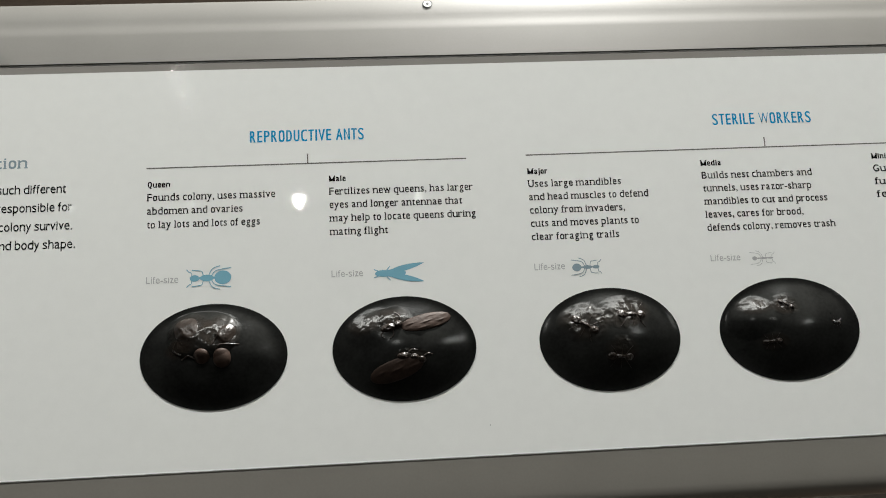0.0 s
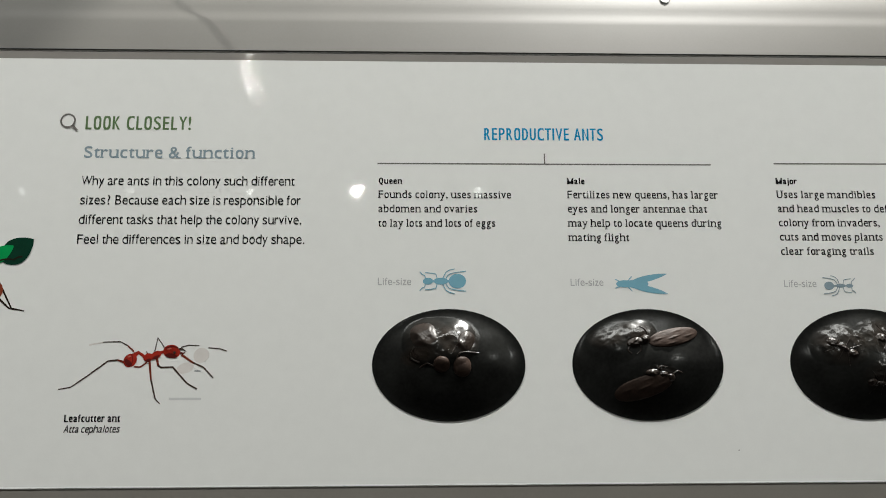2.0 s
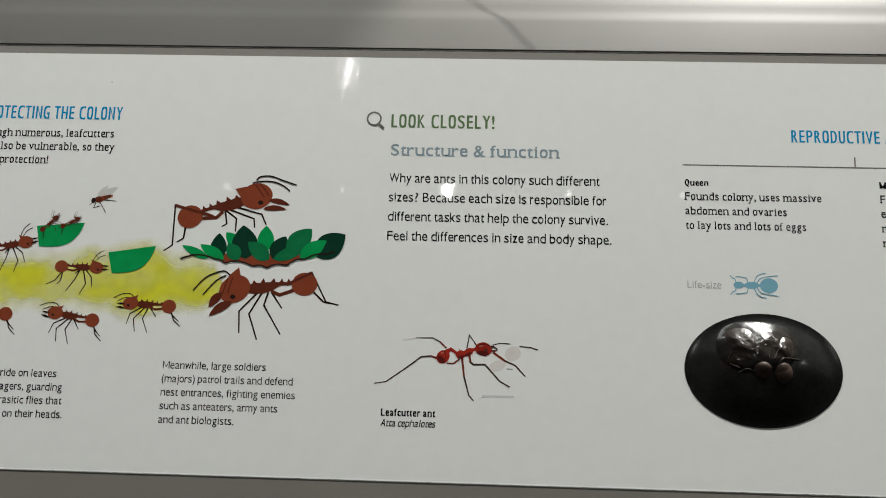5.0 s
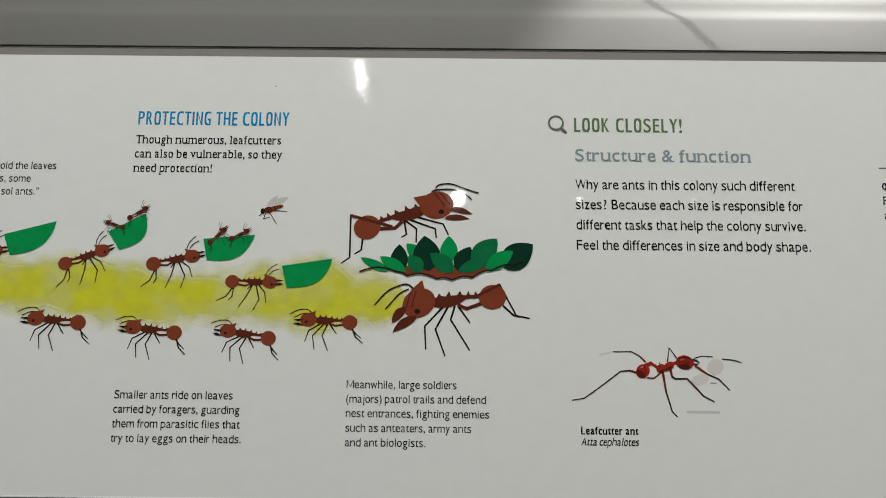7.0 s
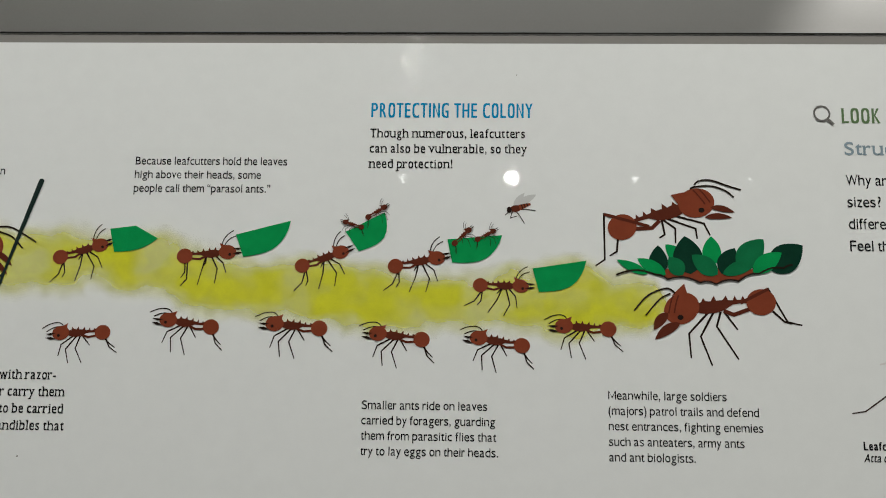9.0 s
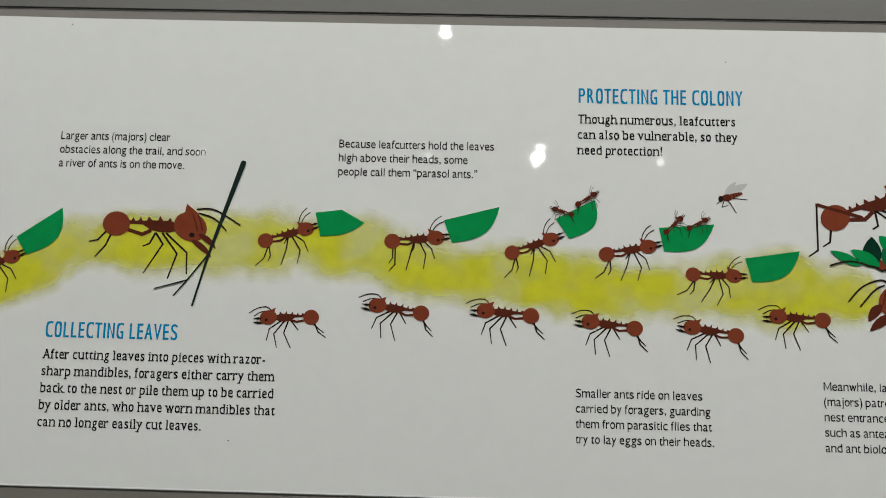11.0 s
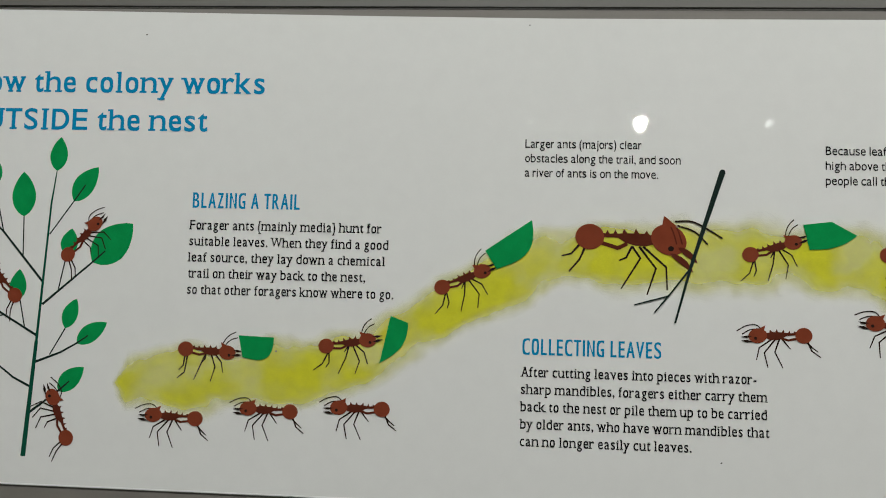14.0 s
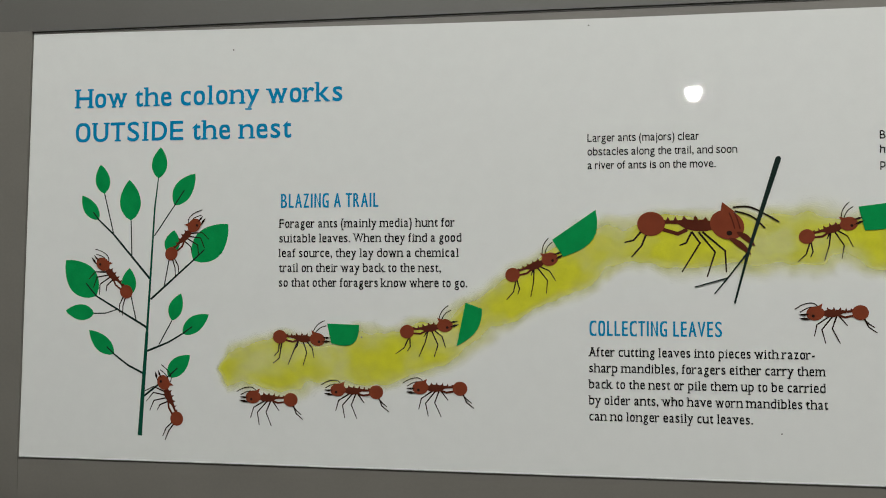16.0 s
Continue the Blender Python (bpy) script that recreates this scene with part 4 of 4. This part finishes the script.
CLIMB = [[(-0.08, -0.10), (-0.214, -0.32), (-0.40, -0.50)], [(-0.03, -0.12), (-0.12, -0.36), (-0.28, -0.52)], [(0.60, -0.05), (0.66, -0.42), (0.46, -0.62)], [(0.66, -0.05), (0.86, -0.36), (0.72, -0.62)], [(0.76, -0.05), (1.0, -0.30), (0.98, -0.56)], [(0.5, -0.05), (0.5, -0.3), (0.40, -0.42)]]
worker((-958.6, -65.4), (-944.4, -48.6), CLIMB, feelers=FEEL_BACK)
worker((-986.9, -88.1), (-1002.1, -71.6), CLIMB, True, feelers=FEEL_BACK)
worker((-954.0, -162.8), (-962.5, -141.7), CLIMB, True, feelers=FEEL_BACK)

# The photograph of a red worker.
photo = Ink(0.24).ellipse(-130.4, -116.0, 2.7, 2.4, 0.4).done("photograph_print", RED_INK, panel, "printed photograph of a glossy red worker")
piece("abdomen", RED_INK, photo, 0.20, disc=(-140.6, -117.6, 4.1, 3.6, 0.8))
piece("abdomen_shade", MAROON_INK, photo, 0.30, disc=(-141.6, -119.0, 2.6, 1.5, -0.75))
piece("abdomen_band", MAROON_INK, photo, 0.31, line=([(-139.9, -113.9), (-139.0, -117.2), (-139.8, -120.8)], 0.5, 0.4))
piece("abdomen_gloss", PINK_INK, photo, 0.32, disc=(-141.0, -115.4, 1.0, 0.45, 0.3))
piece("petiole", RED_INK, photo, 0.185, line=([(-139.6, -115.6), (-137.8, -114.2), (-136.4, -113.3)], 3.4, 1.8))
piece("petiole", RED_INK, photo, 0.18, line=([(-137.4, -114.2), (-136.2, -113.0), (-134.0, -114.5), (-131.6, -116.2)], 1.5, 1.7))
piece("under_leg", RUST_PHOTO_INK, photo, 0.17, line=([(-138.4, -121.2), (-134.6, -121.4), (-130.9, -118.6)], 0.8, 0.9))
piece("spine", MAROON_INK, photo, 0.19, line=([(-130.6, -114.4), (-131.6, -112.4)], 0.8, 0.2))
piece("shoulder", RED_INK, photo, 0.28, disc=(-126.0, -114.6, 3.2, 2.1, 0.5))
piece("shoulder_shade", MAROON_INK, photo, 0.34, disc=(-126.2, -115.9, 2.4, 0.8, 0.5))
piece("waist_shade", MAROON_INK, photo, 0.34, disc=(-130.2, -117.4, 1.7, 0.7, 0.3))
piece("neck", RED_INK, photo, 0.18, line=([(-124.2, -113.4), (-120.5, -112.4)], 1.6, 1.8))
piece("head", RED_INK, photo, 0.20, disc=(-117.2, -112.6, 4.9, 3.9, -0.15))
piece("head_shade", MAROON_INK, photo, 0.30, disc=(-117.4, -115.0, 3.4, 1.3, -0.15))
piece("brow", MAROON_INK, photo, 0.29, line=([(-120.6, -110.6), (-117.0, -109.5), (-113.6, -110.6)], 0.5, 0.7))
piece("eye", LIMB_INK, photo, 0.33, disc=(-115.6, -113.2, 0.8, 0.75))
piece("head_gloss", PINK_INK, photo, 0.32, disc=(-118.6, -111.0, 1.3, 0.5, 0.2))
piece("mandible", LIMB_INK, photo, 0.31, line=([(-113.0, -111.0), (-110.8, -111.3), (-108.8, -112.7)], 1.3, 0.3))
piece("mandible", MAROON_INK, photo, 0.31, line=([(-112.6, -113.4), (-110.4, -113.6), (-109.4, -112.9)], 1.1, 0.3))
# Each limb is rust red near the body and dark towards its tip.
for row, w0, w1 in (([(-143.8, -118.6), (-147.8, -117.4), (-153.1, -117.9), (-163.0, -125.4), (-173.3, -132.7), (-180.2, -133.8)], 1.1, 0.6), ([(-138.8, -112.6), (-142.5, -109.1), (-146.7, -106.9), (-156.7, -107.1)], 0.9, 0.5), ([(-129.6, -118.0), (-128.2, -128.5), (-125.2, -139.3), (-122.4, -142.2)], 1.2, 0.6),
                    ([(-125.4, -116.4), (-124.6, -120.4), (-122.8, -121.7), (-116.2, -121.5), (-107.5, -130.9), (-101.8, -133.9)], 1.3, 0.8), ([(-111.6, -114.4), (-104.6, -119.1), (-98.7, -121.6), (-93.0, -127.6)], 1.2, 0.7), ([(-112.0, -110.2), (-107.5, -109.0), (-101.6, -109.3)], 0.6, 0.5), ([(-96.4, -110.5), (-89.8, -111.1), (-85.7, -112.4)], 0.7, 0.7), ([(-126.9, -112.6), (-125.5, -104.7), (-121.5, -110.3)], 0.7, 0.7)):
    piece("leg", LIMB_INK, photo, 0.12, line=(row, w0, w1))
    if len(row) > 3:
        piece("thigh", RUST_PHOTO_INK, photo, 0.14, line=(row[:2], w0 * 1.15, w0 * 0.9))
Ink(0.06).ellipse(-100.2, -114.8, 4.6, 4.2, 0.5).done("pale_shade", FAINT_INK, photo)
Ink(0.07).ellipse(-109.0, -122.0, 5.0, 3.0, 0.3).done("pale_shade", FAINT_INK, photo)
Ink(0.06).stroke([(-164.5, -108.8), (-156.7, -107.1)], 0.9, 0.7).done("pale_shade", FAINT_INK, photo)
Ink(0.08).stroke([(-103.7, -123.7), (-100.2, -123.8)], 0.7).done("pale_shade", GREY_INK, photo)
Ink(0.06).stroke([(-117.4, -139.4), (-99.2, -139.5)], 1.3).done("credit_bar", CREDIT_INK, photo, "small grey credit line")

# Life-size silhouettes in pale blue.
def silhouette(x0, x1, z, mat, fat=1.0, name="silhouette_print", head_first=True, reach=1.0, leg=0.020):
    w = x1 - x0

    def q(u, v):
        return (x0 + w * (u if head_first else 1 - u), z + w * v)

    ink = Ink(0.10)
    ink.ellipse(*q(0.16, 0), 0.11 * w, 0.075 * w * fat).ellipse(*q(0.44, 0.0), 0.16 * w, 0.075 * w * fat).ellipse(*q(0.80, 0.0), 0.19 * w * fat, 0.16 * w * fat).stroke([q(0.2, 0), q(0.7, 0)], 0.05 * w)
    for s in (1, -1):
        for row in ([(0.10, 0.04), (0.09, 0.12), (0.03, 0.15), (-0.02, 0.21)], [(0.36, 0.05), (0.33, 0.15), (0.26, 0.17), (0.10, 0.19)], [(0.48, 0.05), (0.54, 0.18), (0.62, 0.24), (0.74, 0.27)], [(0.54, 0.04), (0.62, 0.15), (0.76, 0.19), (0.99, 0.22)]):
            ink.stroke(spline([q(a, b * s * reach) for a, b in row], 4), leg * w)
    return ink.done(name, mat, panel, "pale blue life-size silhouette")


silhouette(26.2, 53.4, -71.8, PALE_BLUE_INK)
male = Ink(0.10).ellipse(148, -73.4, 5.5, 2.2).ellipse(155, -73.4, 7, 2.6).leaf((150, -72.8), (173.6, -67.4), 3.8).leaf((150, -74.0), (173.6, -79.4), 3.8)
for s in (1, -1):
    male.stroke([(146, -73.4 + s), (142, -73.4 + 2.6 * s)], 0.6).stroke([(149, -73.4 + s), (152, -73.4 + 4.4 * s)], 0.6)
male.done("silhouette_print", PALE_BLUE_INK, panel, "pale blue life-size winged silhouette")
silhouette(267.3, 286.8, -74.6, SLATE_INK, 0.8, head_first=False, reach=1.15, leg=0.022)
silhouette(384.7, 401.3, -73.4, PALE_INK, 0.5, head_first=False, reach=1.1, leg=0.018)


# ---- bronze ovals ----
WING_BROWN = material("rubbed_brown_bronze", (0.024, 0.0155, 0.012), rough=0.55, specular=0.10, spread=0.35, scale=160, fine=900, bump=0.00025, bump_scale=420)
FIGURE = material("worn_bronze_figure", (0.0135, 0.0100, 0.0080), rough=0.34, specular=0.20, coat=0.0, coat_rough=0.12, spread=0.4, scale=150, fine=700)


def swell(u, v, cu, cv, ru, rv, turn, up, power, square=2.0):
    """Height of one raised form at (u, v), all in millimetres."""
    c, s = math.cos(turn), math.sin(turn)
    a, b = (u - cu) * c + (v - cv) * s, (v - cv) * c - (u - cu) * s
    d = abs(a / ru) ** square + abs(b / rv) ** square
    return up * (1 - d) ** power if d < 1 else 0.0


class Oval:
    """A bulging bronze oval: its ground swells and crumples, and figures are raised on it."""

    def __init__(self, x, z, half_w, half_h, tall, swells, crumples, label):
        self.x, self.half_w, self.half_h, self.tall, self.swells, self.crumples = x, half_w, half_h, tall, swells, crumples
        rings, seg = 120, 240
        bm = bmesh.new()
        rows = []
        for i in range(1, rings + 1):
            k = 0.995 * i / rings
            rows.append([bm.verts.new(self.point(half_w * k * math.cos(a), half_h * k * math.sin(a))) for a in (2 * math.pi * j / seg for j in range(seg))])
        for grow, deep in ((1.0, 0.5), (1.004, 0.25), (1.004, -0.1)):
            rows.append([bm.verts.new((half_w * grow * math.cos(a) / 1000, -deep / 1000, half_h * grow * math.sin(a) / 1000)) for a in (2 * math.pi * j / seg for j in range(seg))])
        top = bm.verts.new(self.point(0, 0))
        for j in range(seg):
            bm.faces.new((top, rows[0][j], rows[0][(j + 1) % seg]))
            for a, b in zip(rows, rows[1:]):
                bm.faces.new((a[j], b[j], b[(j + 1) % seg], a[(j + 1) % seg]))
        bmesh.ops.recalc_face_normals(bm, faces=bm.faces)
        rubbed = bm.verts.layers.float.new("rubbed")
        for vert in bm.verts:
            u, v = vert.co.x * 1000, vert.co.z * 1000
            worn = sum(swell(u, v, cu, cv, ru, rv, 0, 1.0, 0.8) for cu, cv, ru, rv, up, size in crumples if up >= 1)
            vert[rubbed] = min(1.0, worn * (0.75 + 0.6 * noise.noise(Vector((u * 0.12, v * 0.12, x)))))
        self.ob = part("oval_relief", bm, BRONZE, None, label, True)
        self.ob.matrix_world = RIG @ Matrix.Translation((x / 1000, -0.0001, z / 1000))
        tagged(self.ob, category="relief", group="bronze ovals on the panel")

    def ground(self, u, v):
        r = min(1.0, math.hypot(u / self.half_w, v / self.half_h))
        h = 0.6 + self.tall * (1 - r**2) ** 1.5
        keep = 1 - r**8
        h += 0.15 * keep * noise.noise(Vector((u * 0.06, v * 0.06, self.x)))
        for row in self.swells:
            h += keep * swell(u, v, *row)
        for cu, cv, ru, rv, up, size in self.crumples:
            fade = swell(u, v, cu, cv, ru, rv, 0, 1.0, 0.8)
            if fade:
                p = Vector((u / size, v / size, self.x))
                fold = 0.35 - abs(noise.noise(p))
                (near, nxt, *rest), cells = noise.voronoi(p * 1.6)
                tilt = noise.noise_vector(cells[0] * 3.7)
                facet = min(1.0, (nxt - near) * 2.5) * (0.2 + 1.1 * (p * 1.6 - cells[0]).dot(tilt))
                h += keep * up * fade * (0.5 * facet + 0.7 * fold + 0.22 * (0.3 - abs(noise.noise(p * 2.3))) + 0.05 * noise.noise(p * 6))
        return h

    def point(self, u, v):
        return u / 1000, -self.ground(u, v) / 1000, v / 1000

    def form(self, name, mat, cu, cv, ru, rv, turn, up, power=0.6, square=2.0, fold=0.0, vein=0.0, parent=None, label=""):
        """One raised piece on the ground, with folds, or veins along it."""
        rings, seg = 18, 48
        bm = bmesh.new()
        c, s = math.cos(turn), math.sin(turn)

        def at(k, a):
            p, q = k * math.cos(a), k * math.sin(a)
            stretch = math.hypot(p, q) / max(1e-9, (abs(p) ** square + abs(q) ** square) ** (1 / square)) if k else 1
            p, q = p * stretch, q * stretch
            u, v = cu + c * p * ru - s * q * rv, cv + s * p * ru + c * q * rv
            h = up * max(0.0, 1 - k**2) ** power
            if fold:
                w = Vector((u * 0.42, v * 0.42, self.x + 3))
                h += fold * (1 - k**4) * (0.35 - abs(noise.noise(w)) + 0.4 * noise.noise(w * 2.2))
            if vein:
                h += vein * (1 - k**6) * max(0.0, math.cos(q * 9 + 2.2 * p) * 0.5 + 0.5 * math.cos(p * 7 - q * 12)) ** 3
            return bm.verts.new((u / 1000, -(self.ground(u, v) + h - (0.35 if k == 1 else 0.0)) / 1000, v / 1000))

        rows = [[at(math.sin(math.pi / 2 * i / rings), 2 * math.pi * j / seg) for j in range(seg)] for i in range(1, rings)]
        rows.append([at(1.0, 2 * math.pi * j / seg) for j in range(seg)])
        top = at(0.0, 0.0)
        for j in range(seg):
            bm.faces.new((top, rows[0][j], rows[0][(j + 1) % seg]))
            for a, b in zip(rows, rows[1:]):
                bm.faces.new((a[j], b[j], b[(j + 1) % seg], a[(j + 1) % seg]))
        bmesh.ops.recalc_face_normals(bm, faces=bm.faces)
        return part(name, bm, mat, parent or self.ob, label, True)

    def limb(self, points, thick, parent=None):
        """A thin raised limb that follows the ground."""
        bm = bmesh.new()
        line = spline(points, 6)
        rows = []
        for i, (u, v) in enumerate(line):
            du, dv = line[min(i + 1, len(line) - 1)][0] - line[max(i - 1, 0)][0], line[min(i + 1, len(line) - 1)][1] - line[max(i - 1, 0)][1]
            far = math.hypot(du, dv) or 1
            rows.append([bm.verts.new(((u - dv / far * k * thick) / 1000, -(self.ground(u, v) + h * thick) / 1000, (v + du / far * k * thick) / 1000)) for k, h in ((-1, -0.4), (-0.7, 0.6), (0, 1.0), (0.7, 0.6), (1, -0.4))])
        for a, b in zip(rows, rows[1:]):
            for k in range(4):
                bm.faces.new((a[k], a[k + 1], b[k + 1], b[k]))
        bmesh.ops.recalc_face_normals(bm, faces=bm.faces)
        return part("limb", bm, FIGURE, parent or self.ob, "", True)

    def worker(self, u, v, size, turn, up):
        """A small raised worker: abdomen, waist, head and bent legs."""
        c, s = math.cos(turn), math.sin(turn)

        def to(a, b):
            return u + (c * a - s * b) * size, v + (s * a + c * b) * size

        body = self.form("figure", FIGURE, *to(-0.72, 0), 0.34 * size, 0.26 * size, turn, up * 0.7, 1.0, 2.0, 1.1, label="small raised worker figure")
        self.form("waist", FIGURE, *to(-0.12, 0), 0.42 * size, 0.14 * size, turn, up * 0.6, 1.0, 2.0, 1.0, parent=body)
        self.form("head", FIGURE, *to(0.55, 0), 0.29 * size, 0.25 * size, turn, up * 0.75, 1.0, 2.0, 1.1, parent=body)
        for a, b in ((-0.3, -0.55), (-0.05, 0.05), (0.15, 0.6)):
            for side in (1, -1):
                self.limb([to(a, 0.05 * side), to(a + b * 0.5, 0.42 * side), to(a + b, 0.78 * side)], 0.024 * size, body)


queen = Oval(42.7, -120.6, 44.4, 32.2, 10.5, [(-6, 13.0, 21.5, 14.5, 0.0, 3.4, 1.1, 2.6), (24, 6, 12, 16, 0.2, 0.8, 1.5)],
             [(-12, 14, 15, 13, 3.2, 14), (6, 14, 12, 12, 3.0, 13), (-20, 4, 9, 6, 1.0, 9), (-4, -20, 24, 7, 0.6, 9)], "black bronze oval relief with a large lobed lump")
queen.form("abdomen", FIGURE, -15, 17, 7.5, 6.5, 0.2, 1.3, 1.0, 2.6, 0.5)
queen.form("thorax", FIGURE, 9.5, 13.0, 4.6, 6.0, -0.5, 1.6, 1.0, 2.4, 0.4)
queen.form("head", WING_BROWN, -4.6, 0.0, 4.8, 4.6, 0, 3.0, 0.55, label="rubbed brown knob")
queen.form("head", WING_BROWN, 7.2, -1.4, 5.1, 5.8, 0, 3.2, 0.55, 2.3, label="rubbed brown knob")
for row in ([(1.5, 6.5), (3.5, 10), (6.5, 14)], [(4, 3.5), (6, 6.4), (10, 6.8), (17, 6.2)], [(-9, -1), (-13, 0.5), (-17, -2)], [(-20, 10), (-22, 4), (-17, 1)]):
    queen.limb(row, 0.55)

male = Oval(159.4, -120.8, 44.4, 32.2, 10.5, [(-22, 13, 18, 14, 0.3, 2.0, 1.6), (-6, 19, 10, 7, 0.1, 1.6, 1.0)],
            [(-9, 17, 15, 8, 1.8, 9), (-26, 15, 11, 7, 1.2, 8), (4, -5, 11, 5, 1.4, 5)], "black bronze oval relief with two raised brown wings")
male.form("wing", WING_BROWN, 13.8, 15.6, 15.8, 5.0, 0.20, 1.5, 0.5, 2.2, 0.2, 0.5, label="rubbed brown veined wing")
male.form("wing", WING_BROWN, -5.2, -13.2, 17.0, 6.4, 0.30, 1.6, 0.5, 2.2, 0.2, 0.45, label="rubbed brown veined wing")
for row in ((-9.5, 12.5, 5.0, 2.6, 0.25, 1.8), (-3.6, 14.4, 3.0, 2.4, 0.3, 1.5), (-0.5, -5.0, 4.4, 2.2, 0.05, 1.8), (5.6, -6.0, 3.0, 2.2, -0.2, 1.6), (10.2, -7.6, 2.6, 2.2, -0.3, 1.6)):
    male.form("body", FIGURE, *row, 0.7, 2.0, 0.9)
for row in ([(-12, 11), (-14, 8), (-12, 6)], [(-7, 11), (-6.5, 8), (-9, 5.6)], [(-2, 17), (-3, 20), (-6, 22)], [(2, -3.4), (4, -1.5), (8, -1.8)], [(11, -6), (14, -4), (17, -5)]):
    male.limb(row, 0.5)

major = Oval(288.9, -120.9, 44.8, 32.2, 10.5, [(-20, 11, 15, 12, 0.2, 1.4, 1.2)], [(-17, 11, 17, 13, 1.7, 8.5), (9, 16, 18, 11, 2.0, 8.5), (4, -8, 12, 10, 1.2, 7)], "black bronze oval relief with three small raised figures")
major.worker(-16.5, 8.6, 9.5, -0.58, 1.7)
major.worker(13.8, 14.6, 10.0, -0.05, 1.7)
major.worker(4.2, -11.4, 8.6, -0.08, 1.4)

media = Oval(405.6, -119.6, 45.6, 32.6, 10.5, [(-27, 8, 16, 14.5, 0.5, 3.2, 1.4)], [(-5, 15, 10, 7, 1.4, 6), (-15, -8, 10, 6, 1.2, 6), (-24, 15, 12, 6, 1.0, 8)], "black bronze oval relief with tiny raised figures")
media.worker(-4.0, 15.0, 5.6, -0.5, 1.3)
media.worker(-15.7, -7.6, 6.0, 0.1, 1.2)
media.worker(28.6, 2.6, 3.6, -0.2, 0.9)

# ---- ceiling track and light panels ----
track = thing("lamp_track", RIG @ Matrix.Translation((0, -2.42, 0.575)), "black metal ceiling track with small spot heads", "track light")
bm = box(bmesh.new(), -2.3, 2.7, -0.02, 0.02, -0.02, 0.02, 0.002)
bm.transform(Matrix.Translation((0, -0.06, 0.05)))
part("track", bm, BLACK_METAL, track)
# The last head only houses the added fill at 2.40.
for x, size, power in TRACK_AND_FILL:
    bm = bmesh.new()
    cylinder(bm, Matrix.Translation((x, 0.0, 0)) @ Matrix.Rotation(radians(90), 4, "X"), 0.045, 0.09, 24, 0.05)
    part("spot_head", bm, BLACK_METAL, track)
# Housing of the added overhead fill, out of view.
for y, deep in ((0.85, 0.35),):
    ob = thing("ceiling_fill_housing", pose(-0.2, y, 3.12), "unseen flat ceiling light with a metal frame, added for the overhead fill", "ceiling light")
    bm = box(bmesh.new(), -1.84, 1.84, -deep / 2 - 0.04, deep / 2 + 0.04, 0.0, 0.05, 0.004)
    part("frame", bm, BLACK_METAL, ob)
    bm = box(bmesh.new(), -1.8, 1.8, -deep / 2, deep / 2, -0.012, -0.004)
    part("diffuser", bm, GLOW, ob)
# The second row's single head, and an added stand, out of view, for the spot beyond the rail.
spot = thing("ceiling_spotlight", RIG @ Matrix.Translation((-0.555, -2.115, 0.93)), "small black ceiling spotlight on a short stem", "spotlight")
part("spot_head", cylinder(bmesh.new(), Matrix.Rotation(radians(90), 4, "X"), 0.045, 0.09, 24, 0.05), BLACK_METAL, spot)
part("stem", box(bmesh.new(), -0.008, 0.008, -0.09, 0.0, 0.03, 0.13), BLACK_METAL, spot)
stand_at = RIG @ Vector((0.55, 0.004, 1.32))
stand = thing("added_lamp_stand", pose(stand_at.x, stand_at.y + 0.03, 0), "unseen slim black lamp stand with a small spotlight, added behind the rail", "lamp stand")
part("base_plate", cylinder(bmesh.new(), pose(0, 0, 0.011), 0.14, 0.02, 36), BLACK_METAL, stand)
part("pole", cylinder(bmesh.new(), pose(0, 0, 0.02 + (stand_at.z - 0.02) / 2), 0.011, stand_at.z - 0.02, 16), BLACK_METAL, stand)
part("spot_head", cylinder(bmesh.new(), pose(0, -0.01, stand_at.z, -50), 0.03, 0.08, 24, 0.026), BLACK_METAL, stand)
# An unseen wire, added between the lamp and the rail's edge only to cast a thin shadow across the top bar.
a, b = stand.matrix_world.inverted() @ RIG @ Vector((-0.0922, 0.0097, 0.2104)), stand.matrix_world.inverted() @ RIG @ Vector((-0.0333, -0.0013, 0.1653))
m = Matrix.Translation((a + b) / 2) @ (b - a).to_track_quat("Z", "Y").to_matrix().to_4x4()
part("shadow_wire", cylinder(bmesh.new(), m, 0.00019, (b - a).length, 8), BLACK_METAL, stand)
